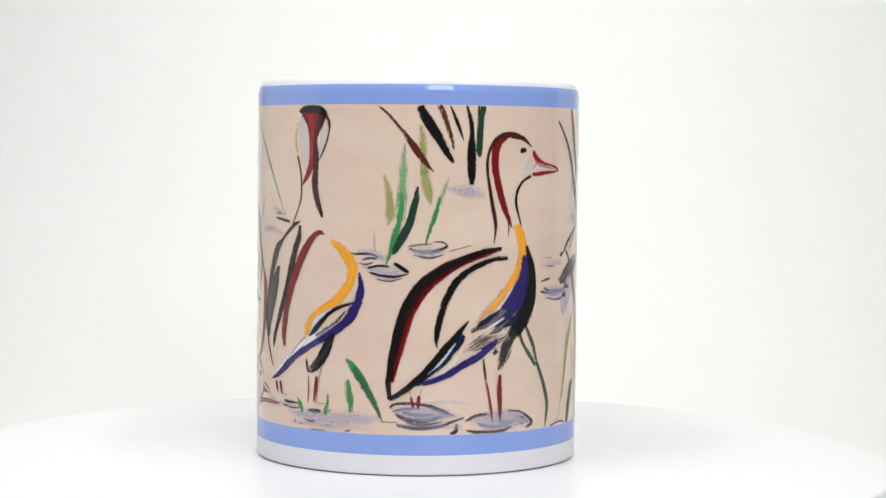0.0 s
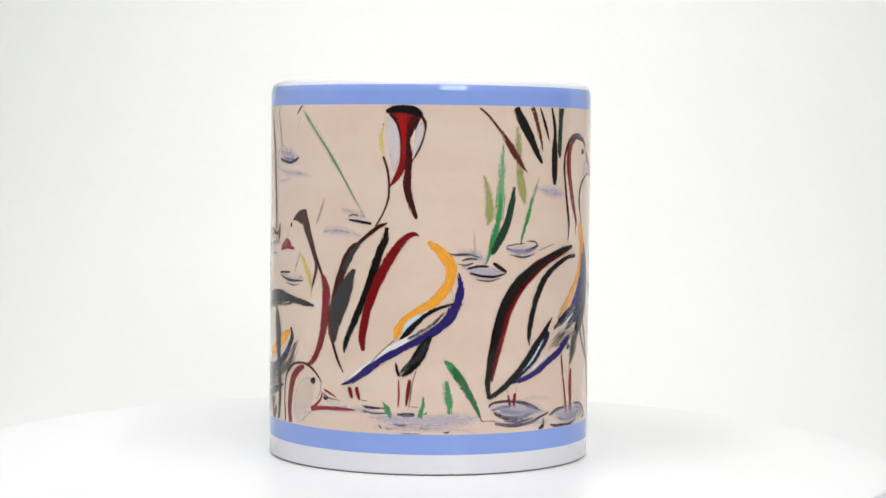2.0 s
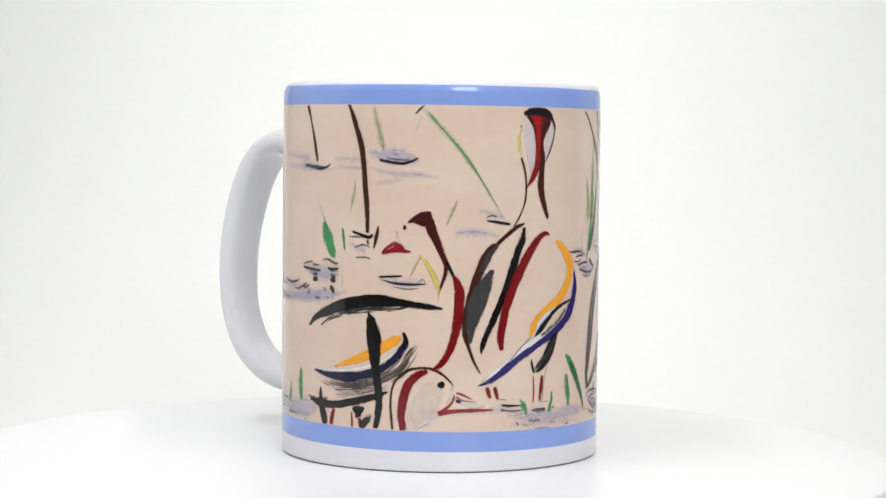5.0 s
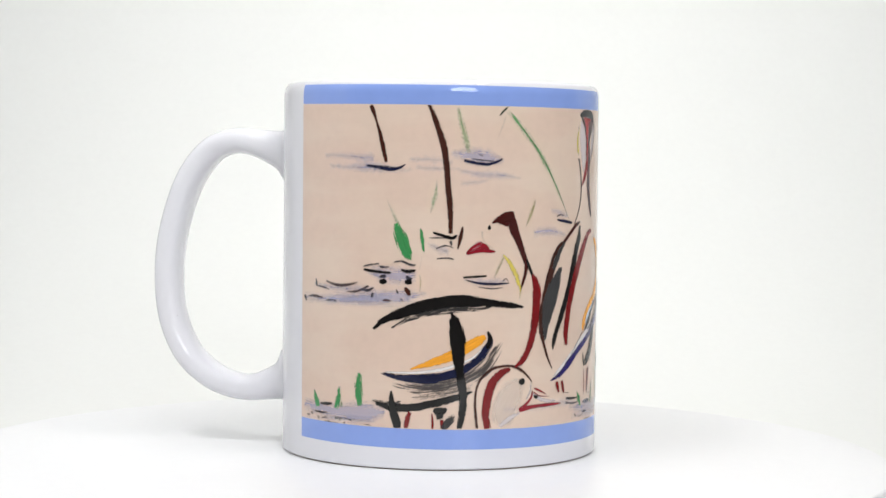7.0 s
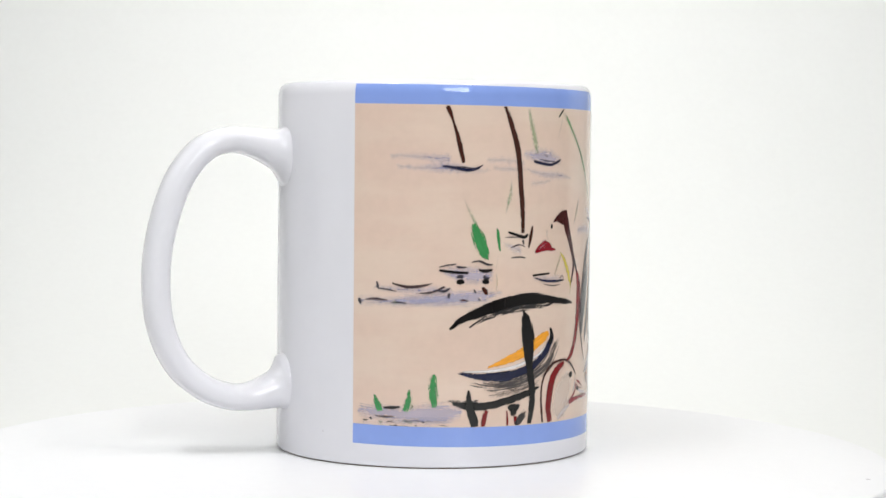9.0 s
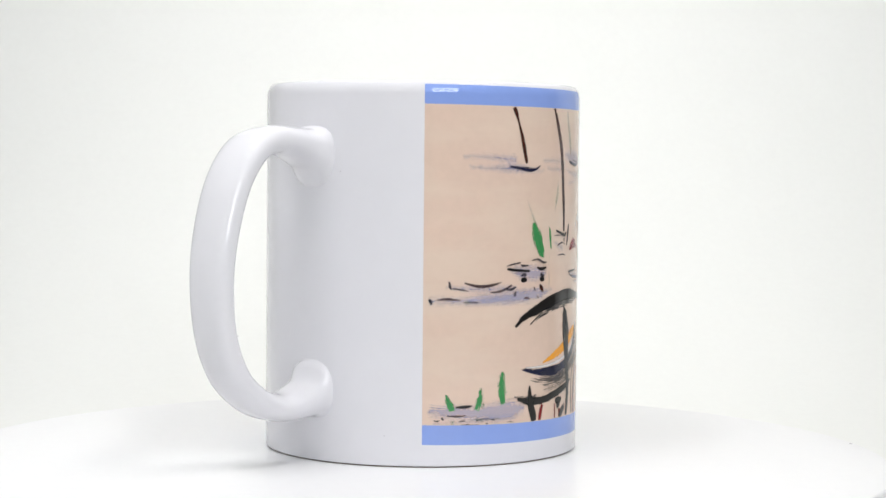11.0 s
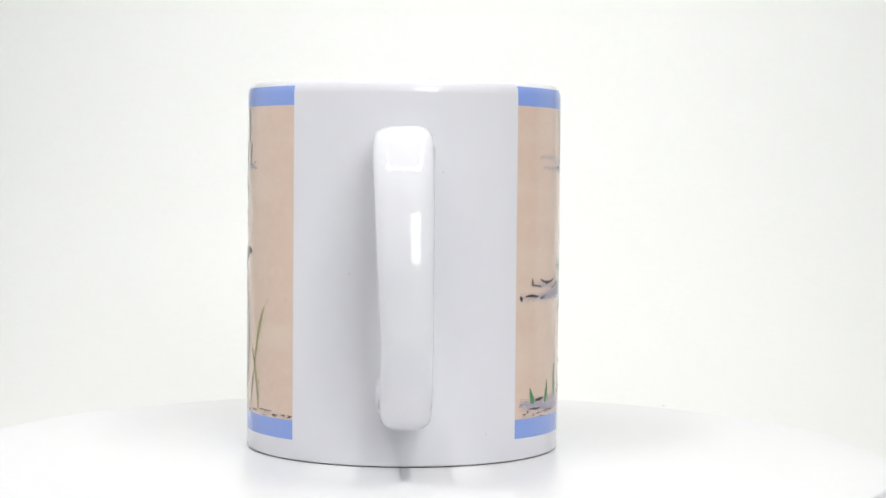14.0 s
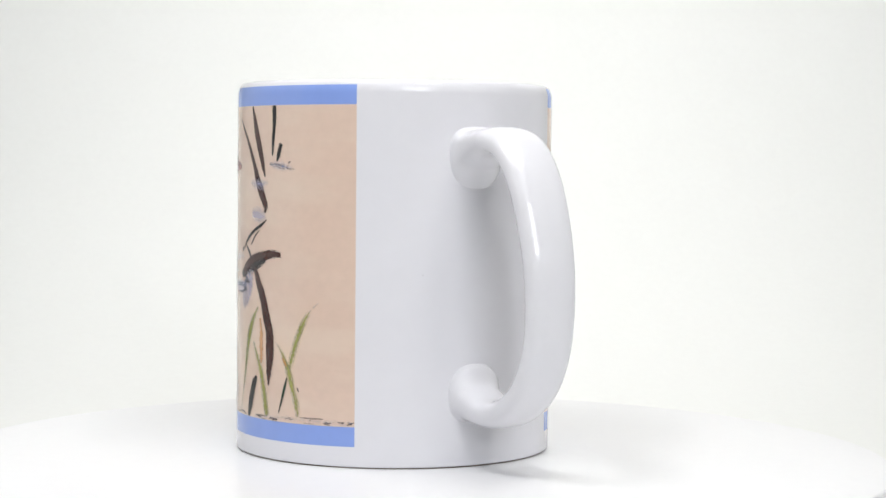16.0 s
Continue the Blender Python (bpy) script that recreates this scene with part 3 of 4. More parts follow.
    b.stroke("slate", (6.3, 45.5, 0.63), (6.6, 44.1, 0.75), (7.0, 43.4, 0.37))
    b.stroke("slate", (6.9, 43.8, 0.35), (9.6, 43.4, 0.47), (11.5, 43.0, 0.35))
    b.stroke("umber", (10.0, 45.2, 0.47), (12.4, 44.5, 0.70), (14.9, 44.2, 0.82), (18.0, 44.6, 0.70), (20.4, 45.3, 0.35))
    b.stroke("umber", (16.9, 42.7, 0.35), (19.4, 42.9, 0.70), (21.4, 43.6, 0.58), (23.1, 44.4, 0.70))
    b.stroke("slate", (20.7, 43.6, 0.47), (22.8, 43.3, 0.70), (24.4, 44.0, 0.47))
    b.stroke("slate", (24.2, 42.9, 0.70), (23.9, 41.4, 0.70))
    b.stroke("slate", (1.4, 41.3, 0.66), (1.9, 40.5, 0.92), (2.2, 39.8, 0.53))
    b.stroke("umber", (3.1, 40.9, 0.35), (5.8, 41.2, 0.71), (9.2, 40.9, 0.47))
    b.stroke("slate", (9.6, 40.2, 0.35), (11.8, 40.5, 0.47), (13.9, 40.2, 0.35))
    b.stroke("mint", (10.4, 40.5, 0.83), (11.8, 40.2, 0.83))


def left_grass():
    b = Brush(0.075, "grass_blade")
    b.stroke("green", (5.7, 17.9, 0.45), (6.4, 16.0, 1.49), (7.1, 14.5, 1.92), (7.4, 13.6, 1.18))
    b.stroke("green", (14.7, 19.4, 0.55), (14.5, 17.3, 1.25), (14.1, 15.3, 1.66), (13.5, 13.8, 1.25))
    b.stroke("green", (15.6, 15.4, 0.55), (15.1, 14.8, 0.69))
    b.stroke("green", (20.5, 23.2, 1.24), (20.4, 20.1, 2.06), (20.7, 17.1, 2.20), (20.9, 14.9, 1.24))
    b.stroke("leaf", (20.9, 20.7, 0.69), (21.2, 17.2, 0.82))
    b.stroke("ink", (8.1, 14.6, 0.55), (10.4, 14.7, 0.83), (12.5, 14.9, 0.55))
    b.stroke("umber", (5.9, 12.6, 0.36), (8.4, 12.4, 0.59), (11.0, 12.6, 0.35))
    b.stroke("slate", (4.7, 12.2, 0.64), (5.2, 11.5, 0.51))
    b.stroke("mint", (6.7, 10.9, 1.11), (8.4, 11.1, 1.11))
    b.stroke("mint", (13.1, 11.6, 1.25), (15.5, 11.2, 0.97))
    b.stroke("slate", (9.5, 10.3, 0.36), (12.0, 10.1, 0.47), (14.4, 10.2, 0.35))
    b.stroke("slate", (13.4, 11.3, 0.35), (16.2, 11.6, 0.35), (18.5, 11.3, 0.35))
    b.stroke("mint", (15.1, 19.5, 0.60), (15.1, 16.9, 0.90), (15.2, 13.8, 0.90))


def reed_ripples():
    b = Brush(0.075, "reed")
    b.stroke("leaf", (57.1, 87.3, 0.81), (59.3, 85.3, 1.48), (62.7, 81.5, 1.48), (66.1, 77.7, 1.49), (69.6, 73.0, 1.37), (72.4, 68.7, 1.11), (75.4, 63.9, 0.85), (77.9, 60.1, 0.44))
    b.stroke("green", (58.6, 85.9, 0.27), (64.1, 80.1, 0.40), (69.6, 73.0, 0.41), (75.4, 63.9, 0.28))
    b.stroke("pine", (57.7, 88.4, 0.27), (56.5, 87.3, 0.68), (55.1, 85.8, 0.41))
    b.stroke("mint", (57.0, 86.1, 0.54), (56.1, 83.6, 0.68), (54.7, 80.0, 0.27))
    b.stroke("mint", (44.9, 88.0, 0.9), (45.9, 83.5, 1.7), (47.0, 79.5, 1.9), (47.6, 76.4, 0.7))
    b.stroke("navy", (46.4, 75.1, 0.6), (49.1, 74.5, 0.85), (52.4, 74.2, 0.75), (55.1, 75.0, 0.6), (56.2, 75.7, 0.41))
    b.stroke("slate", (48.3, 75.5, 0.35), (51.2, 75.1, 0.46), (54.0, 75.0, 0.34))
    b.stroke("slate", (49.8, 76.7, 0.35), (51.2, 76.1, 0.46))
    b.stroke("olive", (65.6, 65.8, 0.7), (64.9, 63.9, 1.3), (63.7, 61.2, 1.2), (62.6, 59.0, 0.6))
    b.stroke("ink", (46.4, 46.8, 0.54), (49.3, 47.0, 0.68), (52.5, 47.2, 0.54))
    b.stroke("navy", (47.0, 46.3, 0.41), (50.7, 45.4, 0.68), (54.9, 45.2, 0.68), (58.3, 45.4, 0.41))
    b.stroke("slate", (50.0, 44.6, 0.35), (53.5, 44.1, 0.46), (56.6, 44.3, 0.35))
    b.stroke("slate", (56.3, 45.8, 0.35), (57.4, 46.5, 0.35), (58.1, 45.4, 0.35))
    b.stroke("slate", (72.4, 61.3, 0.35), (73.9, 61.9, 0.46), (75.5, 61.5, 0.35))
    b.stroke("navy", (72.7, 60.6, 0.54), (75.5, 60.3, 0.81), (79.0, 59.8, 0.67))


def swimming_bird():
    b = Brush(0.075)
    b.stroke("soot", (29.2, 34.3, 0.50), (33.0, 36.7, 1.33), (38.3, 38.4, 2.06), (45.0, 39.4, 2.05), (50.8, 39.4, 1.22), (53.6, 39.8, 0.54))
    b.stroke("ink", (24.2, 33.9, 0.62), (27.2, 36.2, 1.72), (31.4, 38.0, 2.49), (36.9, 39.8, 2.78), (41.9, 40.9, 2.73), (46.4, 41.2, 2.73), (50.8, 40.9, 2.18), (55.0, 40.4, 1.77), (59.1, 39.9, 1.36), (62.4, 39.4, 0.54))
    b.stroke("dust", (29.5, 20.8, 0.9), (37.0, 19.9, 3.0), (45.3, 21.3, 3.9), (51.3, 24.4, 3.9), (54.5, 28.0, 2.8), (56.4, 31.0, 0.7))
    b.stroke("soot", (27.4, 23.1, 0.44), (33.5, 22.9, 0.70), (42.0, 23.5, 0.55))
    b.stroke("orange", (33.8, 24.4, 0.42), (38.4, 25.9, 1.66), (43.5, 27.8, 2.34), (48.0, 30.1, 2.60), (50.8, 31.7, 2.18), (52.4, 32.4, 0.95))
    b.stroke("white", (27.4, 23.6, 0.43), (35.3, 23.7, 0.69), (42.8, 24.9, 0.82), (48.7, 27.2, 0.68), (52.0, 30.1, 0.41))
    b.stroke("navy", (26.5, 23.4, 0.51), (30.4, 22.5, 1.35), (36.2, 22.1, 2.23), (42.0, 22.8, 2.19), (46.6, 24.3, 1.91), (50.0, 26.6, 1.78), (52.4, 29.4, 1.78), (53.4, 31.3, 1.39), (52.7, 33.8, 0.56))
    b.stroke("ink", (52.7, 33.8, 0.56), (53.4, 31.8, 1.25), (52.6, 29.4, 1.11))
    b.stroke("soot", (24.1, 16.5, 0.68), (27.4, 15.9, 1.20), (31.6, 16.1, 1.13))
    b.stroke("ink", (25.1, 15.9, 0.85), (29.6, 15.0, 1.76), (35.4, 15.4, 1.93), (41.3, 16.7, 1.91), (45.9, 17.9, 1.63), (49.1, 19.2, 0.54))
    b.stroke("dust", (34.4, 17.3, 1.0), (42.0, 18.5, 1.7), (48.6, 19.9, 0.9))
    b.stroke("ink", (29.2, 19.2, 0.64), (29.2, 17.0, 1.49), (29.6, 14.2, 2.10), (30.5, 11.8, 2.25), (30.7, 9.8, 1.83))
    b.stroke("ink", (43.7, 38.2, 0.61), (44.5, 36.2, 2.43), (45.2, 32.5, 3.62), (45.5, 28.5, 3.16), (45.8, 24.4, 2.10), (46.5, 20.3, 2.08), (46.8, 16.9, 1.92), (46.5, 13.4, 1.77), (45.9, 10.0, 1.33))
    b.stroke("red", (33.8, 14.2, 1.10), (33.2, 12.0, 1.31), (32.8, 9.9, 1.13))
    b.stroke("red", (39.2, 13.9, 0.50), (39.4, 11.9, 0.66), (39.4, 9.9, 0.66))
    b.stroke("red", (41.5, 12.4, 0.96), (41.8, 10.1, 0.96))
    b.stroke("ink", (39.5, 14.8, 1.16), (41.1, 14.3, 2.20), (43.0, 15.0, 0.68))
    b.stroke("ink", (40.2, 13.2, 1.67), (42.1, 13.2, 1.39))
    b.stroke("soot", (44.6, 13.5, 1.29), (43.2, 11.7, 1.88), (41.8, 10.0, 1.32))
    b.done("bird", "dark stylised bird with an orange wing and black upright tail stroke")


def left_duck():
    b = Brush(0.075)
    b.stroke("maroon", (53.5, 59.9, 0.41), (54.8, 60.6, 1.35), (56.1, 60.8, 2.57), (57.8, 61.1, 3.51), (59.7, 61.3, 3.38))
    b.stroke("maroon", (56.7, 59.6, 1.08), (58.5, 59.7, 1.62), (59.4, 58.6, 1.35))
    b.stroke("maroon", (58.7, 61.0, 2.17), (59.4, 58.6, 2.44), (60.7, 55.4, 1.89), (61.8, 53.1, 1.62), (62.7, 51.0, 1.49), (63.4, 49.1, 1.08))
    b.stroke("maroon", (62.9, 51.0, 1.22), (62.8, 47.9, 1.08), (62.0, 45.5, 0.81), (61.2, 43.2, 0.27))
    b.stroke("ink", (63.0, 51.0, 0.68), (64.0, 48.9, 0.95), (65.2, 46.3, 0.81))
    b.stroke("red", (64.8, 47.5, 0.81), (65.8, 45.2, 2.04), (66.2, 42.5, 2.45), (66.1, 39.1, 2.32), (65.6, 35.1, 2.18), (64.8, 31.7, 1.91), (63.6, 28.5, 1.63), (61.9, 26.2, 1.49), (60.0, 24.8, 0.81))
    b.stroke("ink", (52.4, 59.0, 0.82), (52.9, 58.9, 1.22), (53.4, 58.9, 0.68))
    b.stroke("crimson", (47.4, 52.8, 0.82), (49.2, 53.7, 1.90), (51.1, 54.1, 2.31), (52.9, 53.3, 1.09))
    b.stroke("rose", (48.3, 53.5, 0.9), (50.0, 54.8, 1.5), (51.1, 55.6, 0.8))
    b.stroke("crimson", (47.1, 52.5, 0.56), (48.5, 53.9, 0.69), (50.2, 54.9, 0.68), (51.1, 55.3, 0.41))
    b.stroke("crimson", (47.1, 52.5, 0.68), (49.2, 53.0, 0.81), (51.2, 53.4, 1.08), (52.9, 53.2, 0.95), (54.6, 53.1, 0.54))
    b.stroke("olive", (51.1, 58.2, 0.8), (51.2, 56.5, 0.7), (52.2, 54.9, 0.6), (54.2, 53.6, 0.5))
    b.stroke("lemon", (56.2, 52.5, 0.68), (57.7, 51.1, 1.22), (59.2, 48.8, 1.49), (60.6, 45.9, 1.49), (61.3, 43.8, 1.08), (61.1, 41.3, 0.41))
    b.stroke("olive", (56.7, 51.9, 0.9), (55.6, 49.5, 1.2), (54.0, 46.4, 0.7))
    b.done("duck", "stylised duck with a dark crown, crimson bill and red neck")


def diving_duck():
    b = Brush(0.075)
    b.stroke("pearl", (64.7, 18.2, 1.09), (68.8, 16.2, 1.36), (73.0, 15.8, 0.82))
    b.stroke("chalk", (56.6, 10.2, 5.0), (57.2, 14.5, 7.4), (59.4, 18.6, 7.0), (62.0, 21.6, 3.4))
    b.stroke("red", (52.9, 9.9, 1.68), (52.4, 13.3, 1.96), (52.8, 17.4, 2.22), (54.0, 21.0, 2.19), (56.2, 23.3, 1.90), (58.8, 24.5, 1.09))
    b.stroke("bark", (50.3, 10.1, 0.72), (49.9, 13.2, 0.86), (49.7, 16.8, 0.72), (50.2, 20.3, 0.70), (51.8, 23.0, 0.68), (54.5, 24.7, 0.81), (57.8, 25.2, 0.68), (60.5, 24.7, 0.82), (62.9, 23.2, 0.68), (64.4, 21.7, 0.54), (65.1, 20.6, 0.27))
    b.stroke("pearl", (61.5, 13.6, 0.9), (58.5, 12.2, 1.5), (55.8, 10.4, 1.2))
    b.stroke("pearl", (64.6, 21.6, 0.5), (64.5, 18.8, 0.9), (63.2, 16.6, 0.7))
    b.stroke("ink", (61.1, 21.2, 1.09), (62.1, 21.2, 1.63), (63.0, 21.2, 1.09))
    b.stroke("crimson", (65.2, 19.0, 0.41), (64.8, 17.2, 0.68), (63.5, 15.7, 0.82), (61.2, 14.2, 0.82))
    b.stroke("crimson", (61.2, 14.2, 1.23), (64.7, 14.8, 1.09), (70.2, 15.0, 0.96), (75.0, 15.0, 0.41))
    b.stroke("crimson", (65.5, 19.4, 0.54), (67.4, 18.7, 0.68), (69.8, 17.5, 0.27))
    b.stroke("crimson", (65.5, 18.5, 0.41), (67.4, 17.4, 0.41), (70.9, 17.0, 0.27))
    b.stroke("ink", (65.5, 17.5, 0.68), (66.3, 17.2, 0.95), (67.1, 17.2, 0.41))
    b.stroke("ink", (76.6, 16.2, 0.27), (79.7, 15.8, 0.69), (82.8, 15.8, 0.28))
    b.stroke("slate", (76.7, 15.2, 0.35), (79.7, 14.5, 0.47), (82.8, 14.7, 0.36))
    b.done("duck", "stylised duck head with a red bill held low over the water")


def middle_goose():
    b = Brush(0.075)
    b.stroke("pearl", (82.8, 85.4, 1.08), (83.7, 82.8, 3.23), (84.1, 79.3, 3.50), (84.4, 75.6, 2.42), (84.2, 72.1, 0.81))
    b.stroke("pearl", (90.4, 84.6, 1.07), (90.4, 81.6, 2.41), (89.5, 78.0, 1.74), (88.4, 75.1, 0.80))
    b.stroke("lemon", (82.3, 85.8, 0.27), (81.8, 83.5, 0.54), (81.1, 80.9, 1.09), (81.2, 78.2, 1.22), (81.7, 76.2, 0.54))
    b.stroke("slate", (81.6, 83.8, 0.35), (81.4, 83.1, 0.46))
    b.stroke("redneck", (86.3, 86.8, 5.89), (86.3, 85.2, 4.82), (86.5, 83.3, 3.21), (86.8, 80.3, 2.27), (86.8, 76.9, 2.14), (86.3, 74.0, 1.74), (85.3, 71.5, 1.61), (84.2, 69.9, 1.07), (83.1, 68.4, 0.27))
    b.stroke("scarlet", (86.0, 86.0, 2.6), (86.2, 84.0, 1.9), (86.5, 81.2, 1.2), (86.6, 78.0, 0.9), (86.4, 75.0, 0.4))
    b.stroke("maroon", (90.3, 85.7, 1.40), (89.2, 84.5, 2.20), (88.3, 82.3, 1.90), (87.7, 79.6, 1.07), (87.9, 76.3, 1.47), (87.7, 72.9, 1.74), (87.4, 69.6, 2.01), (88.0, 66.2, 1.74), (88.8, 63.6, 1.47), (89.5, 61.7, 1.07), (89.9, 60.9, 0.40))
    b.stroke("maroon", (83.1, 86.1, 0.90), (84.5, 84.6, 0.80), (85.5, 82.2, 0.50), (86.0, 78.9, 0.40))
    b.stroke("ink", (82.2, 86.3, 0.9), (83.6, 86.9, 1.6), (85.9, 87.1, 1.9), (88.3, 86.9, 2.1), (90.1, 86.0, 1.9), (91.0, 85.1, 0.8))
    b.stroke("bark", (90.6, 85.8, 0.80), (91.6, 83.9, 0.81), (91.7, 82.0, 0.54), (90.9, 79.1, 0.54), (89.6, 76.3, 0.54), (88.2, 74.0, 0.27))
    b.stroke("bark", (81.6, 75.9, 0.68), (82.6, 72.9, 0.68), (83.1, 69.5, 0.67), (83.0, 66.2, 0.67), (82.2, 63.5, 0.54), (81.0, 61.1, 0.54), (79.7, 59.2, 0.41))
    b.stroke("maroon", (82.9, 60.0, 0.54), (81.0, 59.3, 1.07), (78.9, 57.9, 1.08), (76.5, 55.9, 1.09), (74.4, 53.8, 1.38))
    b.stroke("bark", (75.0, 55.0, 1.25), (72.7, 52.3, 2.00), (71.2, 48.9, 2.20), (69.9, 45.4, 2.09), (68.7, 41.6, 1.68), (67.6, 37.5, 1.41), (67.7, 33.4, 1.42), (68.6, 30.0, 0.93), (69.9, 26.7, 0.76), (71.6, 23.8, 0.45))
    b.stroke("ash", (75.9, 55.2, 0.82), (74.3, 53.4, 1.26), (72.7, 50.8, 1.57), (71.5, 48.2, 1.02))
    b.stroke("ash", (74.5, 49.0, 0.9), (72.7, 45.8, 3.1), (70.9, 41.7, 4.3), (69.6, 37.6, 3.6), (69.0, 34.1, 2.0), (69.0, 31.0, 0.6))
    b.stroke("ink", (82.7, 59.1, 0.95), (82.2, 56.2, 1.76), (81.0, 53.3, 1.90), (79.6, 49.3, 2.05), (78.3, 45.3, 1.93), (76.6, 41.2, 1.81), (74.8, 37.1, 1.69), (73.1, 33.4, 1.57), (72.0, 30.5, 1.31), (71.7, 28.4, 0.30))
    b.stroke("red", (90.5, 57.0, 0.40), (89.0, 57.5, 1.21), (87.0, 56.3, 1.74), (85.0, 54.0, 2.01), (83.0, 50.9, 2.29), (81.4, 47.9, 2.44), (79.8, 44.5, 2.32), (78.3, 40.6, 2.21), (77.2, 36.5, 2.09), (76.6, 32.4, 1.97), (76.9, 29.2, 0.85))
    b.stroke("chalk", (97.3, 45.4, 1.37), (98.7, 42.7, 1.41), (96.6, 40.0, 1.66))
    b.stroke("orange", (92.4, 55.7, 0.81), (94.4, 54.3, 2.02), (96.5, 52.3, 2.59), (98.1, 49.5, 2.65), (97.7, 46.1, 2.37), (95.9, 43.4, 2.34), (93.2, 40.7, 2.31), (89.8, 38.7, 2.16), (87.2, 36.7, 2.02), (85.6, 34.4, 2.02), (84.9, 32.3, 0.67))
    b.stroke("sky", (93.2, 39.7, 0.41), (90.5, 37.8, 1.22), (88.3, 35.9, 1.75), (86.5, 33.7, 0.81))
    b.stroke("white", (92.6, 35.1, 0.8), (88.4, 32.8, 1.4), (84.2, 30.3, 1.5), (79.0, 26.7, 1.4), (74.6, 23.6, 1.1), (71.8, 21.6, 0.5))
    b.stroke("soot", (95.6, 35.6, 1.10), (93.3, 34.0, 1.36), (91.0, 32.4, 0.81))
    b.stroke("ink", (98.7, 41.0, 0.68), (95.0, 39.8, 0.95), (92.1, 38.2, 1.08), (89.9, 36.2, 1.35), (87.7, 34.0, 1.35), (85.9, 32.3, 0.40))
    b.stroke("soot", (96.4, 39.1, 0.69), (94.2, 36.4, 0.82), (91.2, 34.3, 0.95), (87.9, 32.6, 0.81))
    b.stroke("indigo", (99.8, 48.4, 0.56), (100.5, 45.4, 1.57), (100.1, 42.4, 2.14), (99.0, 39.8, 2.54), (97.4, 37.2, 2.50), (94.6, 34.7, 2.05), (91.3, 32.7, 1.90), (87.2, 30.5, 1.62), (83.2, 28.3, 1.75), (79.8, 26.1, 1.75), (76.4, 23.6, 1.76), (73.5, 21.7, 1.22), (70.7, 20.9, 0.27))
    b.stroke("slate", (84.8, 32.3, 0.34), (81.8, 29.6, 0.34), (79.1, 26.8, 0.34), (76.3, 24.3, 0.35), (73.5, 22.1, 0.35), (71.4, 21.1, 0.35))
    b.stroke("ink", (93.4, 33.5, 0.82), (92.3, 31.6, 1.90), (91.1, 29.4, 2.71), (89.8, 27.0, 2.57), (88.4, 25.1, 1.62), (86.6, 23.6, 0.54))
    b.stroke("soot", (85.6, 23.6, 0.6), (87.6, 25.4, 1.5), (90.3, 28.6, 1.8), (93.0, 32.0, 1.2))
    b.stroke("ink", (85.0, 27.2, 0.41), (85.4, 25.2, 0.81), (86.0, 23.3, 0.54))
    b.stroke("red", (73.2, 20.6, 0.88), (73.5, 19.4, 1.17), (74.1, 17.7, 0.73))
    b.stroke("red", (75.2, 20.7, 0.86), (75.5, 19.1, 1.15), (76.1, 17.3, 0.57))
    b.stroke("slate", (76.4, 17.5, 0.35), (78.1, 17.3, 0.35))
    b.stroke("crimson", (85.8, 22.9, 0.40), (85.9, 19.1, 0.54), (85.7, 16.1, 0.40))
    b.stroke("red", (88.5, 22.9, 0.81), (88.1, 19.8, 1.08), (87.6, 16.4, 0.54))
    b.stroke("slate", (90.0, 25.2, 0.34), (89.1, 21.8, 0.34), (88.3, 15.8, 0.34))
    b.done("goose", "standing goose with crimson head stripe, orange and indigo wing")


def middle_grass():
    b = Brush(0.075, "grass_blade")
    b.stroke("ink", (85.4, 14.5, 0.54), (87.6, 14.3, 1.22), (89.8, 14.4, 0.81))
    b.stroke("slate", (88.7, 16.4, 0.34), (90.7, 16.2, 0.34))
    b.stroke("umber", (84.4, 12.1, 0.35), (86.3, 11.8, 0.69), (88.2, 12.0, 0.46))
    b.stroke("slate", (76.8, 15.9, 0.35), (78.8, 15.7, 0.58), (80.5, 15.9, 0.34))
    b.stroke("slate", (76.4, 14.8, 0.35), (78.1, 14.6, 0.46))
    b.stroke("slate", (86.3, 9.9, 0.35), (88.8, 9.8, 0.46), (91.2, 9.9, 0.35))
    b.stroke("slate", (81.0, 11.8, 0.47), (81.7, 10.9, 0.58))
    b.stroke("green", (81.9, 17.3, 0.69), (82.9, 15.8, 1.50), (84.0, 13.5, 0.95))
    b.stroke("leaf", (83.0, 16.1, 0.41), (83.9, 14.8, 0.54))
    b.stroke("green", (91.8, 18.9, 0.54), (91.5, 16.2, 1.22), (90.8, 13.6, 1.22))
    b.stroke("green", (92.8, 15.1, 0.41), (91.8, 14.4, 0.55))
    b.stroke("leaf", (96.7, 22.3, 0.83), (96.7, 19.4, 1.11), (97.1, 16.9, 0.97))
    b.stroke("green", (97.2, 22.6, 0.83), (97.5, 19.9, 1.53), (98.0, 17.2, 1.68), (98.0, 14.6, 1.12))
    b.stroke("green", (96.5, 27.6, 0.54), (98.2, 26.0, 1.77), (100.3, 23.2, 2.07))
    b.stroke("moss", (98.6, 25.6, 1.37), (100.8, 22.5, 2.09), (102.5, 19.6, 1.84), (104.3, 16.4, 1.30), (106.1, 12.5, 0.45))
    b.stroke("mint", (84.0, 10.7, 0.81), (85.0, 11.3, 0.67))
    b.stroke("mint", (90.8, 11.6, 0.81), (92.8, 10.7, 0.81))
    b.stroke("slate", (105.9, 12.8, 0.35), (109.5, 12.7, 0.35))


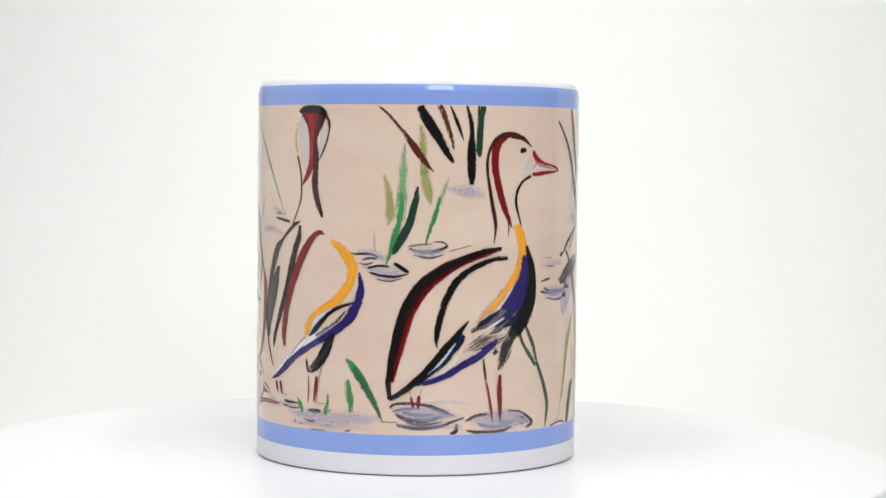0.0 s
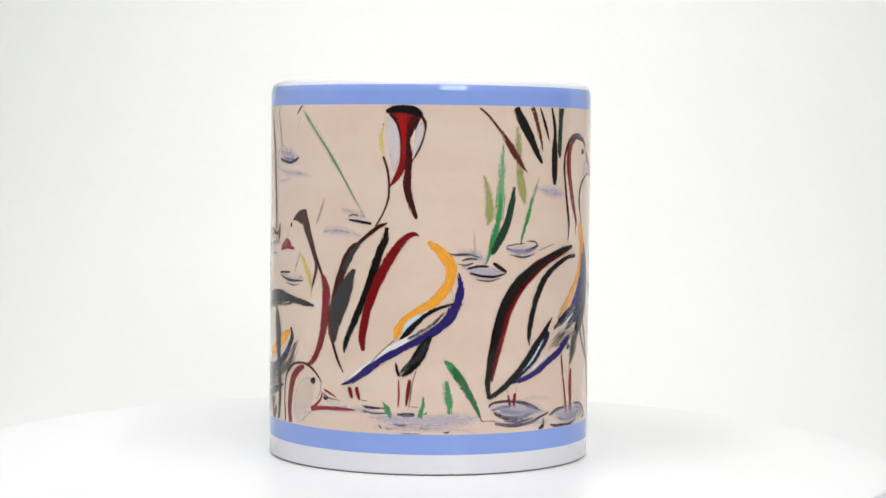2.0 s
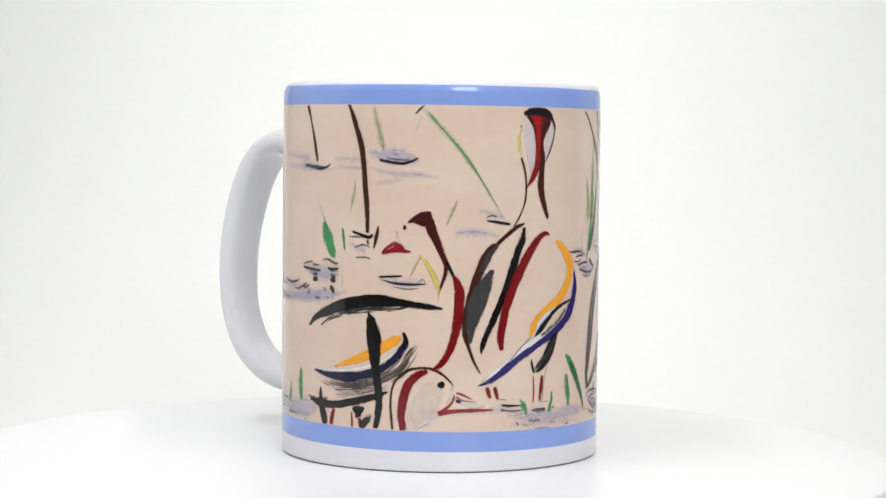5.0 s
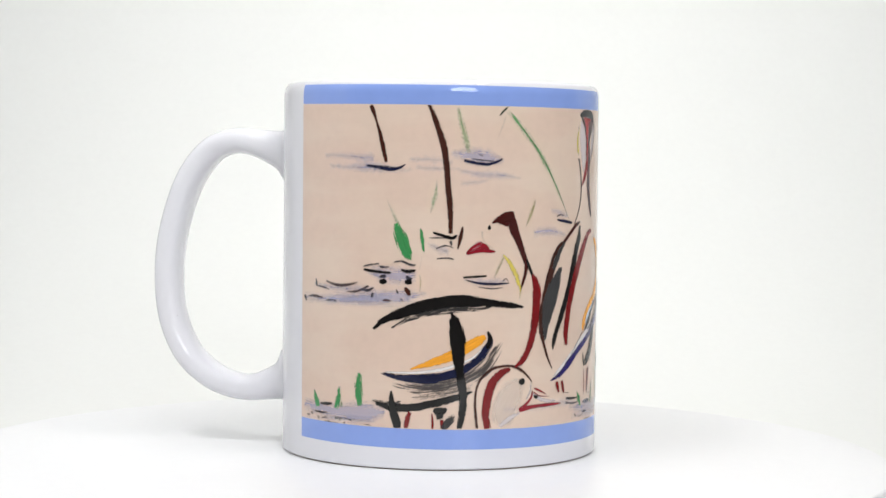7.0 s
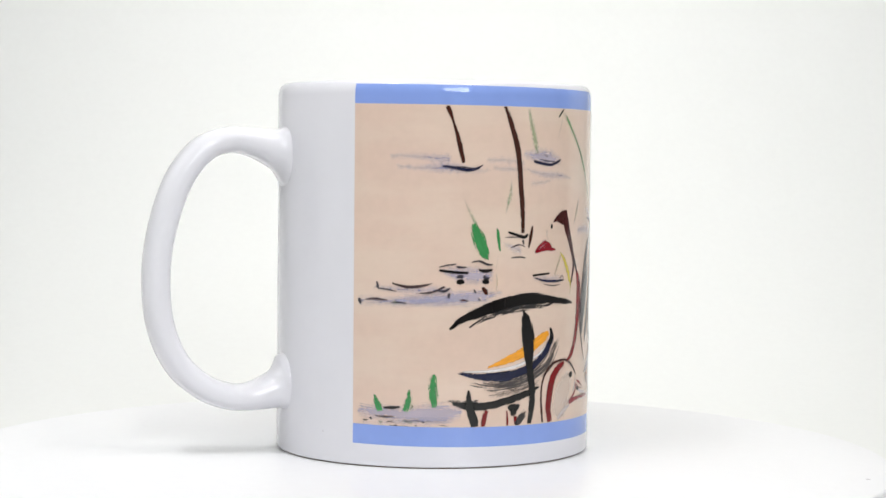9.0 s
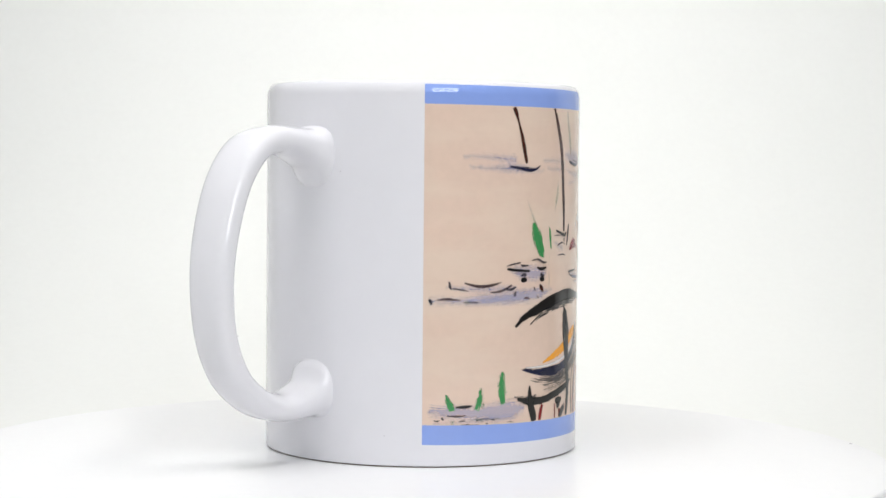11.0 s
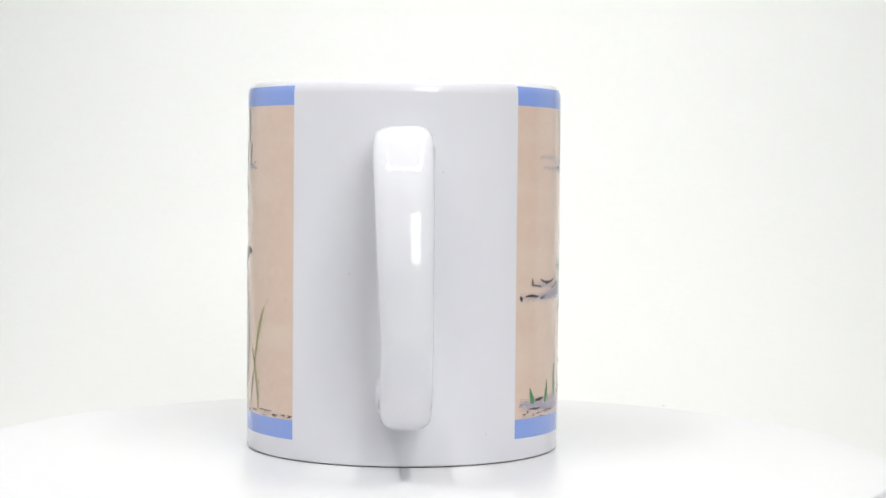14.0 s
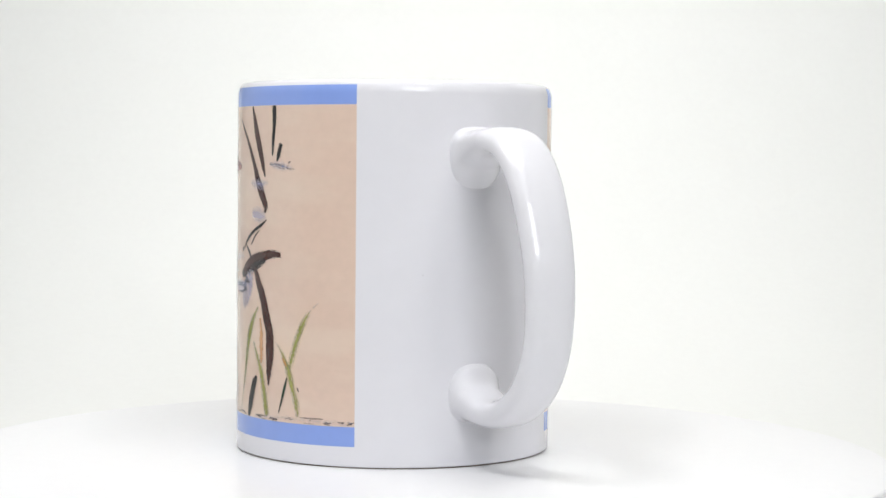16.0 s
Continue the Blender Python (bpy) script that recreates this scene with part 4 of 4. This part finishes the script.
def middle_reeds():
    b = Brush(0.075, "reed")
    b.stroke("olive", (114.6, 83.5, 1.16), (115.0, 79.5, 2.17), (115.3, 75.5, 2.32), (115.6, 71.5, 2.32))
    b.stroke("olive", (115.2, 72.9, 1.93), (115.9, 70.0, 2.90), (116.6, 66.9, 2.52), (117.2, 64.1, 0.58))
    b.stroke("olive", (105.8, 71.7, 0.99), (106.8, 68.4, 1.97), (107.4, 64.8, 2.55), (107.4, 61.5, 2.55), (107.0, 59.2, 0.78))
    b.stroke("leaf", (110.7, 79.2, 0.97), (110.7, 74.2, 2.13), (110.4, 70.2, 2.52), (110.2, 66.2, 2.91), (109.7, 60.8, 2.73))
    b.stroke("green", (110.3, 67.5, 0.77), (110.0, 62.2, 1.23), (108.8, 57.5, 1.70), (107.5, 52.8, 1.24), (106.3, 50.1, 0.47))
    b.stroke("leaf", (121.7, 71.6, 0.59), (120.2, 68.3, 1.38), (118.9, 64.3, 1.57))
    b.stroke("green", (119.4, 66.3, 0.62), (118.5, 63.3, 1.08), (117.5, 60.1, 1.08), (116.4, 56.9, 0.92), (115.9, 54.6, 0.31))
    b.stroke("pine", (114.0, 68.9, 0.80), (113.5, 65.8, 1.60), (112.5, 61.5, 1.87), (110.8, 57.5, 2.01), (108.9, 54.0, 1.75), (108.0, 52.5, 0.40))
    b.stroke("olive", (103.7, 58.6, 0.41), (103.7, 55.7, 1.01), (103.9, 53.1, 0.61))
    b.stroke("ink", (111.8, 54.2, 0.54), (114.2, 53.5, 0.67), (117.5, 53.4, 0.94), (120.2, 54.2, 0.81), (121.4, 54.9, 0.54))
    b.stroke("slate", (117.6, 55.7, 0.45), (119.8, 55.7, 0.57), (121.2, 55.0, 0.46))
    b.stroke("slate", (112.8, 52.6, 0.34), (116.9, 51.9, 0.57), (120.6, 52.8, 0.34))
    b.stroke("slate", (111.8, 54.6, 0.34), (114.8, 55.1, 0.45), (117.5, 55.3, 0.34))
    b.stroke("slate", (96.9, 52.9, 0.35), (99.8, 52.6, 0.69), (102.6, 52.7, 0.57), (105.0, 51.9, 0.46))
    b.stroke("slate", (100.5, 51.2, 0.46), (102.6, 51.7, 0.57), (104.5, 51.5, 0.46))
    b.stroke("umber", (99.4, 50.5, 0.34), (101.7, 50.2, 0.57), (103.6, 50.8, 0.34))
    b.stroke("ink", (102.0, 49.3, 0.54), (104.5, 49.9, 0.67), (107.5, 49.8, 0.54))
    b.stroke("ink", (108.4, 50.7, 0.81), (110.2, 49.6, 1.07), (112.1, 48.4, 0.67))
    b.stroke("ink", (102.4, 48.4, 0.54), (105.5, 47.6, 0.67), (108.9, 47.4, 0.67), (112.1, 48.2, 0.40))
    b.stroke("slate", (103.9, 46.8, 0.34), (107.5, 46.3, 0.46), (110.5, 47.1, 0.34))
    b.stroke("slate", (121.2, 53.4, 0.34), (124.3, 54.2, 0.34), (127.1, 55.0, 0.35))


def hanging_reeds():
    b = Brush(0.075, "reed")
    b.stroke("rust", (104.6, 87.7, 0.54), (107.2, 85.5, 0.80), (109.2, 83.2, 0.80), (111.3, 80.8, 0.93))
    b.stroke("russet", (110.9, 81.2, 1.0), (113.0, 78.2, 1.73), (115.2, 75.2, 1.47), (116.8, 73.2, 0.80), (117.9, 72.1, 0.27))
    b.stroke("ink", (114.4, 87.9, 1.86), (115.5, 85.5, 2.27), (117.3, 82.8, 2.54), (119.3, 79.6, 2.02), (120.9, 76.8, 1.62), (122.5, 74.4, 0.68))
    b.stroke("rust", (118.8, 88.0, 1.34), (120.2, 85.6, 1.35), (121.2, 82.8, 1.22), (122.0, 79.6, 0.96), (122.6, 77.0, 0.27))
    b.stroke("ink", (121.5, 88.0, 0.54), (122.5, 85.8, 0.82), (123.6, 83.2, 0.96), (125.0, 79.4, 0.28))
    b.stroke("ink", (125.5, 88.1, 0.84), (126.5, 85.0, 1.13), (126.9, 81.6, 1.28), (126.8, 77.5, 1.99), (126.9, 73.4, 2.28), (127.0, 69.2, 1.14))
    b.stroke("pine", (129.5, 88.1, 2.04), (129.1, 84.4, 1.75), (128.9, 80.4, 1.74), (128.8, 77.3, 1.60), (128.9, 75.6, 0.58))


def wading_goose():
    b = Brush(0.075)
    b.stroke("pearl", (143.8, 75.8, 1.53), (143.1, 73.4, 2.20), (141.3, 71.2, 1.36))
    b.stroke("red", (136.7, 81.2, 1.16), (134.1, 79.6, 2.24), (133.1, 76.8, 2.15), (133.1, 73.0, 2.00), (134.0, 69.0, 1.86), (135.3, 64.9, 1.73), (136.8, 61.4, 1.28), (138.1, 58.8, 0.33))
    b.stroke("red", (136.4, 61.4, 0.32), (137.0, 59.3, 0.49), (136.8, 56.7, 0.33))
    b.stroke("maroon", (144.0, 78.4, 0.51), (141.5, 80.3, 1.21), (138.0, 81.3, 1.63), (135.1, 81.0, 1.38), (132.9, 79.6, 1.31), (131.4, 77.1, 0.89), (130.9, 73.7, 0.89), (131.4, 69.7, 0.90), (132.3, 65.0, 1.06), (133.3, 59.6, 1.08), (132.9, 55.1, 0.31))
    b.stroke("ink", (140.1, 77.3, 0.84), (141.2, 77.6, 1.53), (142.3, 77.7, 0.69))
    b.stroke("pearl", (145.4, 73.9, 1.97), (147.9, 73.5, 1.83), (151.7, 73.1, 1.14))
    b.stroke("rose", (145.0, 76.1, 0.94), (146.2, 74.5, 1.38), (149.1, 73.7, 1.03), (153.2, 73.1, 0.59))
    b.stroke("crimson", (144.4, 77.6, 1.11), (145.8, 75.7, 1.42), (148.4, 74.6, 0.78), (151.4, 74.1, 0.64), (154.1, 73.3, 0.89), (154.3, 72.4, 1.11))
    b.stroke("crimson", (144.1, 71.9, 0.96), (146.9, 72.0, 1.11), (150.2, 72.3, 0.85), (153.8, 72.6, 0.57))
    b.stroke("rose", (144.3, 72.7, 0.56), (144.8, 73.6, 0.76), (145.6, 74.7, 0.58))
    b.stroke("ink", (143.9, 71.5, 0.77), (141.1, 70.2, 0.81), (139.4, 67.6, 0.85), (139.1, 64.9, 0.86), (139.8, 62.2, 0.69), (140.9, 59.2, 0.53))
    b.stroke("chalk", (136.0, 43.3, 1.58), (138.0, 45.9, 1.30))
    b.stroke("peach", (136.0, 43.9, 2.35), (133.2, 40.6, 2.69), (130.2, 38.0, 2.02), (128.3, 36.2, 0.71))
    b.stroke("orange", (139.3, 59.8, 2.02), (140.8, 56.5, 2.65), (141.2, 52.7, 2.53), (140.0, 48.6, 2.26), (138.3, 46.3, 1.96), (136.0, 43.7, 1.41), (133.7, 40.9, 1.05), (131.3, 38.9, 0.44))
    b.stroke("indigo", (141.7, 52.4, 1.46), (142.2, 48.5, 3.34), (141.5, 45.1, 4.71), (139.6, 41.8, 4.89), (136.4, 38.5, 3.74), (133.7, 36.3, 1.90), (131.0, 35.3, 0.56))
    b.stroke("ink", (142.3, 54.8, 0.72), (143.6, 51.5, 1.89), (144.5, 47.5, 2.55), (144.3, 43.7, 3.34), (143.1, 39.6, 3.92), (140.4, 35.9, 4.13), (137.8, 32.7, 2.62))
    b.stroke("soot", (127.1, 34.3, 0.83), (130.7, 36.2, 2.26), (134.0, 37.9, 2.19), (136.9, 39.8, 1.06))
    b.stroke("navy", (128.4, 35.1, 0.70), (131.3, 36.9, 1.57), (134.8, 39.0, 1.17))
    b.stroke("chalk", (126.5, 32.6, 1.2), (131.0, 35.2, 2.2), (136.5, 39.5, 1.6))
    b.stroke("dust", (124.8, 29.4, 0.7), (128.5, 31.2, 2.6), (132.5, 33.4, 3.0), (136.2, 36.0, 2.8), (139.0, 38.8, 1.2))
    b.stroke("dust", (128.2, 29.7, 0.8), (131.9, 31.2, 1.7), (135.4, 32.6, 1.9), (138.7, 34.6, 1.1))
    b.stroke("white", (129.5, 34.0, 0.56), (132.5, 35.5, 0.72), (136.1, 37.6, 0.45))
    b.stroke("white", (131.3, 33.1, 0.41), (134.9, 33.8, 0.56), (137.3, 34.7, 0.44))
    b.stroke("dust", (129.6, 29.2, 0.56), (132.6, 30.5, 0.84), (135.7, 30.8, 0.69))
    b.stroke("navy", (135.7, 35.1, 0.89), (138.1, 36.4, 1.55), (140.7, 38.3, 1.63))
    b.stroke("indigo", (112.3, 21.4, 0.54), (116.9, 22.4, 1.21), (121.2, 24.0, 1.64), (125.3, 26.4, 1.80), (128.9, 28.3, 1.84), (131.4, 30.0, 1.89), (134.1, 32.1, 1.19))
    b.stroke("navy", (113.9, 21.7, 0.67), (117.1, 24.6, 1.76), (120.5, 27.9, 2.46), (123.2, 31.0, 2.49), (125.5, 33.6, 1.26))
    b.stroke("sky", (116.4, 24.4, 0.67), (119.1, 26.7, 1.09), (121.1, 29.1, 1.10), (123.3, 31.8, 0.55))
    b.stroke("white", (119.1, 24.2, 0.54), (122.5, 26.5, 0.69), (125.6, 29.7, 0.42))
    b.stroke("red", (133.8, 53.5, 0.82), (127.6, 52.2, 2.04), (122.3, 50.1, 2.71), (118.8, 47.8, 3.10), (115.7, 44.8, 3.09), (113.1, 40.7, 2.81), (111.4, 35.9, 2.41), (110.2, 31.2, 2.15), (109.0, 26.5, 1.75), (108.3, 22.2, 0.81))
    b.stroke("smoke", (131.5, 53.1, 1.3), (126.6, 51.8, 1.9), (122.0, 49.7, 2.4), (118.3, 47.6, 2.9), (114.9, 44.6, 3.3), (112.1, 40.5, 3.3), (110.4, 36.0, 3.0), (109.3, 31.3, 2.7), (108.3, 26.5, 2.2), (107.7, 22.0, 1.6))
    b.stroke("ink", (135.1, 54.1, 0.96), (131.1, 53.6, 1.37), (126.4, 52.2, 1.36), (122.3, 50.6, 1.35), (118.6, 48.7, 1.62), (114.8, 45.8, 1.88), (111.7, 41.3, 1.87), (109.9, 36.6, 1.88), (108.9, 31.9, 1.75), (107.9, 26.6, 1.63), (107.4, 21.9, 1.50), (107.6, 18.0, 1.23))
    b.stroke("ink", (136.9, 51.8, 0.96), (133.1, 51.5, 1.24), (129.4, 50.3, 1.38), (125.8, 48.4, 1.66), (123.0, 45.8, 1.79), (121.0, 42.0, 1.78), (119.7, 38.1, 1.63), (118.9, 34.6, 1.49), (118.7, 32.2, 1.08), (118.9, 30.3, 0.27))
    b.stroke("ink", (107.5, 18.1, 1.21), (111.0, 20.2, 1.47), (114.4, 23.1, 1.61), (117.8, 26.7, 1.76), (121.1, 30.6, 1.92), (124.0, 33.9, 1.53), (126.6, 37.1, 0.42))
    b.stroke("slate", (112.3, 20.6, 0.23), (112.7, 19.3, 0.34))
    b.stroke("red", (112.7, 19.0, 0.54), (113.0, 17.7, 0.81), (113.4, 15.9, 0.67))
    b.stroke("slate", (115.3, 20.9, 0.23), (114.9, 19.3, 0.34))
    b.stroke("red", (114.7, 19.3, 0.80), (114.5, 17.7, 1.07), (114.5, 15.8, 0.54))
    b.stroke("bark", (130.3, 28.0, 0.44), (130.7, 25.1, 0.74), (131.1, 22.3, 0.60))
    b.stroke("crimson", (131.1, 22.3, 0.59), (131.9, 19.0, 0.75), (132.6, 14.9, 0.76), (132.9, 12.3, 0.31))
    b.stroke("soot", (139.0, 34.3, 1.9), (137.7, 32.3, 2.49), (136.5, 29.9, 2.95), (135.6, 27.4, 2.57), (134.2, 24.9, 1.10))
    b.stroke("soot", (134.1, 30.0, 1.83), (132.9, 28.7, 0.90))
    b.stroke("red", (135.0, 24.0, 0.80), (134.7, 20.5, 1.43), (134.9, 16.9, 1.27), (135.1, 12.7, 0.48))
    b.done("goose", "large wading goose with crimson neck, orange breast and indigo belly")


def goose_ripples():
    b = Brush(0.075, "ripple")
    b.stroke("umber", (107.5, 16.0, 0.53), (109.1, 17.1, 0.88), (113.1, 17.3, 0.71), (117.2, 16.5, 0.71), (120.6, 15.0, 0.88), (122.8, 14.4, 0.53))
    b.stroke("ink", (115.2, 17.2, 0.62), (118.3, 16.3, 1.04), (121.9, 14.8, 0.84))
    b.stroke("umber", (109.1, 14.9, 0.71), (111.0, 13.7, 1.07), (114.5, 13.1, 1.24), (118.3, 13.7, 1.07), (121.3, 14.6, 0.54))
    b.stroke("slate", (108.4, 15.2, 0.53), (111.1, 16.0, 0.71), (113.8, 15.8, 0.53))
    b.stroke("umber", (109.2, 12.1, 0.71), (114.5, 11.4, 1.07), (119.7, 11.9, 0.90), (122.7, 12.9, 0.73), (125.7, 13.9, 0.54))
    b.stroke("umber", (125.7, 12.8, 0.54), (128.6, 14.1, 0.91), (132.0, 14.5, 0.73))
    b.stroke("slate", (137.2, 15.0, 0.54), (140.7, 14.6, 0.73), (143.7, 13.0, 0.84), (144.9, 11.5, 1.05), (142.6, 10.5, 0.65))
    b.stroke("umber", (126.0, 10.7, 0.53), (129.8, 10.1, 1.07), (134.4, 10.1, 1.10), (138.5, 11.0, 0.76))
    b.stroke("slate", (134.3, 12.7, 0.54), (137.6, 12.2, 0.73), (140.2, 13.0, 0.59))
    b.stroke("ink", (123.8, 12.5, 0.65), (123.5, 10.6, 1.08), (122.0, 10.0, 0.64))
    b.stroke("umber", (109.6, 15.9, 0.3), (112.2, 14.9, 0.9), (115.6, 14.4, 0.8), (118.8, 15.0, 0.4))
    b.stroke("slate", (111.4, 12.6, 0.3), (115.6, 12.2, 0.7), (120.4, 12.9, 0.4))
    b.stroke("umber", (128.6, 12.4, 0.3), (131.6, 11.6, 0.8), (135.6, 11.5, 0.7), (138.8, 12.2, 0.3))
    b.stroke("slate", (138.0, 13.9, 0.3), (141.2, 13.2, 0.8), (143.2, 11.9, 0.5))


def bank_plants():
    b = Brush(0.075, "stem")
    b.stroke("stem", (140.5, 36.3, 0.71), (140.6, 33.6, 1.06), (141.9, 30.7, 1.04), (144.2, 27.7, 1.25), (146.1, 25.3, 0.94))
    b.stroke("stem", (142.0, 36.4, 0.53), (143.5, 33.4, 1.10), (145.2, 30.3, 1.17), (146.4, 26.3, 1.02))
    b.stroke("stem", (146.2, 26.4, 1.18), (148.2, 22.8, 1.28), (149.7, 19.2, 1.37), (150.7, 15.6, 1.46), (150.3, 12.1, 0.96), (149.8, 10.0, 0.47))
    b.stroke("slate", (147.6, 45.7, 0.39), (149.6, 46.1, 0.68), (151.5, 46.5, 0.59))
    b.stroke("slate", (148.7, 44.3, 0.52), (151.8, 43.3, 0.83), (158.2, 43.4, 0.77), (160.8, 44.3, 1.02))
    b.stroke("ink", (147.6, 43.3, 0.55), (152.1, 42.8, 0.70), (159.7, 42.9, 0.63))
    b.stroke("slate", (149.4, 41.8, 0.35), (154.8, 41.1, 0.64), (159.7, 42.1, 0.81))
    b.stroke("slate", (154.7, 46.1, 0.41), (159.6, 45.0, 0.87), (161.2, 43.5, 0.77))
    b.stroke("slate", (148.4, 51.5, 0.24), (151.9, 51.5, 0.36))
    b.stroke("slate", (150.0, 49.4, 0.36), (153.2, 49.4, 0.48))
    b.stroke("ink", (157.3, 52.7, 0.90), (156.4, 51.5, 1.21))
    b.stroke("olive", (155.6, 10.9, 0.90), (157.0, 15.0, 1.21), (158.6, 19.7, 1.81), (159.9, 25.3, 2.11), (161.3, 30.8, 2.11), (164.4, 36.2, 1.21))
    b.stroke("bark", (161.2, 9.8, 0.90), (161.9, 13.7, 1.51), (164.1, 19.9, 0.90))
    b.stroke("slate", (152.8, 10.2, 0.46), (157.2, 10.7, 0.54), (160.0, 10.0, 0.45))


def far_reeds():
    b = Brush(0.075, "reed")
    b.stroke("bark", (162.8, 88.2, 0.9), (164.1, 84.4, 1.7), (165.3, 80.9, 2.2), (167.0, 76.6, 2.1), (168.4, 72.4, 1.3), (169.2, 70.3, 0.49))
    b.stroke("bark", (154.7, 85.0, 0.60), (160.0, 79.5, 1.21), (163.3, 74.5, 1.6), (165.4, 70.3, 2.2), (167.7, 66.1, 2.6), (169.2, 63.4, 2.0), (169.0, 61.4, 0.74))
    b.stroke("ink", (172.7, 88.4, 1.96), (172.7, 83.6, 1.30), (172.3, 79.4, 1.10), (172.1, 75.7, 0.66))
    b.stroke("ink", (175.3, 78.9, 1.19), (174.5, 76.6, 1.43), (173.9, 74.3, 0.83))
    b.stroke("dust", (170.8, 73.9, 0.8), (175.2, 73.3, 1.5), (180.2, 72.4, 0.6))
    b.stroke("slate", (177.7, 74.0, 0.78), (178.6, 74.4, 0.39))
    b.stroke("ink", (169.9, 60.0, 0.5), (167.4, 58.4, 0.9), (163.8, 56.9, 1.0), (160.3, 54.7, 1.0), (157.4, 52.0, 0.5))
    b.stroke("slate", (166.6, 57.2, 0.4), (164.4, 55.6, 0.7), (162.2, 53.2, 0.5))
    b.stroke("slate", (159.2, 53.1, 0.77), (161.1, 51.6, 1.02), (162.5, 49.8, 1.02))
    b.stroke("bark", (175.5, 51.3, 1.26), (172.1, 51.3, 2.11), (167.6, 50.4, 2.75), (163.2, 48.9, 3.44), (158.8, 46.8, 3.01), (156.0, 45.2, 1.51))
    b.stroke("soot", (169.3, 49.6, 1.33), (165.4, 48.3, 1.96), (160.4, 46.3, 2.07))
    b.stroke("bark", (164.2, 47.8, 1.51), (166.3, 44.1, 2.47), (168.4, 39.9, 2.78), (169.9, 35.8, 2.88), (171.2, 31.6, 3.00), (171.4, 27.4, 2.98), (171.2, 23.2, 2.30), (170.8, 18.3, 0.70))
    b.stroke("olive", (166.3, 38.0, 1.04), (164.0, 35.1, 2.08), (162.1, 31.7, 2.71), (160.7, 27.9, 2.11), (159.2, 22.8, 1.21), (157.9, 16.1, 0.60))
    b.stroke("peach", (167.2, 35.3, 1.35), (167.7, 30.0, 2.10), (167.8, 23.6, 1.84))
    b.stroke("olive", (163.7, 29.2, 1.21), (165.9, 25.5, 1.97), (167.8, 21.4, 2.36), (169.1, 16.6, 2.50), (170.4, 10.6, 2.15))
    b.stroke("ink", (165.4, 20.5, 1.42), (163.6, 16.7, 2.11), (162.3, 13.0, 2.11), (161.3, 9.7, 1.21))
    b.stroke("peach", (187.2, 40.0, 0.5), (185.4, 38.5, 0.8))
    b.stroke("olive", (185.2, 38.3, 0.61), (183.8, 36.5, 1.58), (182.1, 33.5, 2.15), (180.5, 29.5, 2.07), (179.3, 25.9, 1.96), (178.2, 22.7, 1.46))
    b.stroke("pine", (177.7, 21.2, 0.56), (176.7, 17.7, 0.95), (175.8, 14.8, 0.78), (174.8, 11.9, 0.40))
    b.stroke("olive", (173.2, 29.8, 0.60), (175.5, 27.7, 1.16), (177.1, 25.0, 1.91), (178.4, 22.1, 2.24), (179.6, 18.2, 2.00), (180.7, 14.8, 1.96), (181.2, 11.4, 1.41))
    b.stroke("peach", (176.1, 25.9, 1.16), (177.7, 23.7, 1.49))
    b.stroke("slate", (181.0, 18.9, 0.60), (181.5, 17.7, 0.44))
    b.stroke("slate", (158.4, 44.2, 0.96), (161.9, 43.8, 0.67))
    b.stroke("ink", (157.6, 42.1, 1.12), (159.7, 42.0, 0.82))
    b.stroke("umber", (164.9, 10.6, 0.25), (167.9, 10.8, 0.38), (169.7, 10.7, 0.27))
    b.stroke("slate", (171.1, 10.4, 0.37), (173.1, 10.5, 0.51), (174.8, 10.2, 0.27))
    b.stroke("lilac", (164.3, 10.2, 1.53), (176.2, 10.9, 1.48), (186.7, 10.9, 1.46), (196.4, 10.6, 1.44))
    b.stroke("slate", (181.7, 11.5, 0.24), (184.3, 11.5, 0.36), (186.7, 11.6, 0.24))
    b.stroke("umber", (184.8, 11.1, 0.24), (186.7, 11.5, 0.35), (188.7, 11.5, 0.36))
    b.stroke("umber", (188.7, 10.4, 0.24), (190.5, 10.2, 0.36))
    b.stroke("slate", (192.3, 11.0, 0.24), (194.2, 10.8, 0.47))
    b.stroke("slate", (194.7, 10.4, 0.35), (196.2, 10.7, 0.47))
    b.stroke("slate", (177.2, 10.7, 0.24), (179.1, 11.3, 0.36))


def water_edge():
    """Short dashes and flecks where the painted water meets the lower border."""
    b = Brush(0.078, "ripple")
    flecks = random.Random(11)
    for start, stop, count in ((163, 195.5, 22), (2, 29, 12), (78, 106, 10), (124, 158, 8)):
        for _ in range(count):
            s, z, run = flecks.uniform(start, stop), flecks.uniform(10.0, 11.7), flecks.uniform(0.8, 2.6)
            b.stroke(flecks.choice(("slate", "umber", "lilac", "lilac", "dust")), (s, z, 0.15), (s + run / 2, z + flecks.uniform(-0.25, 0.25), flecks.uniform(0.25, 0.6)), (s + run, z + flecks.uniform(-0.3, 0.3), 0.15))


# ---------- build ----------
studio_room()
photo_table()
backdrop()
light_box()
TURNTABLE = turntable()
MUG, PANEL = mug()
water_wash()
left_reeds()
left_grass()
reed_ripples()
swimming_bird()
left_duck()
diving_duck()
middle_goose()
middle_grass()
middle_reeds()
hanging_reeds()
wading_goose()
goose_ripples()
bank_plants()
far_reeds()
water_edge()


def motions():
    """The turntable turns evenly and carries the mug, which stands a little off its axis."""
    spin, off, start = 14.506, 0.00675, -85.45
    times = [i * 0.5 for i in range(33)]
    walk(TURNTABLE, [(t, pose(0, 0, 0, 0, 0, spin * t)) for t in times])
    walk(MUG, [(t, pose(off * math.cos(radians(start + spin * t)), off * math.sin(radians(start + spin * t)), 0, 0, 0, spin * t)) for t in times])


motions()
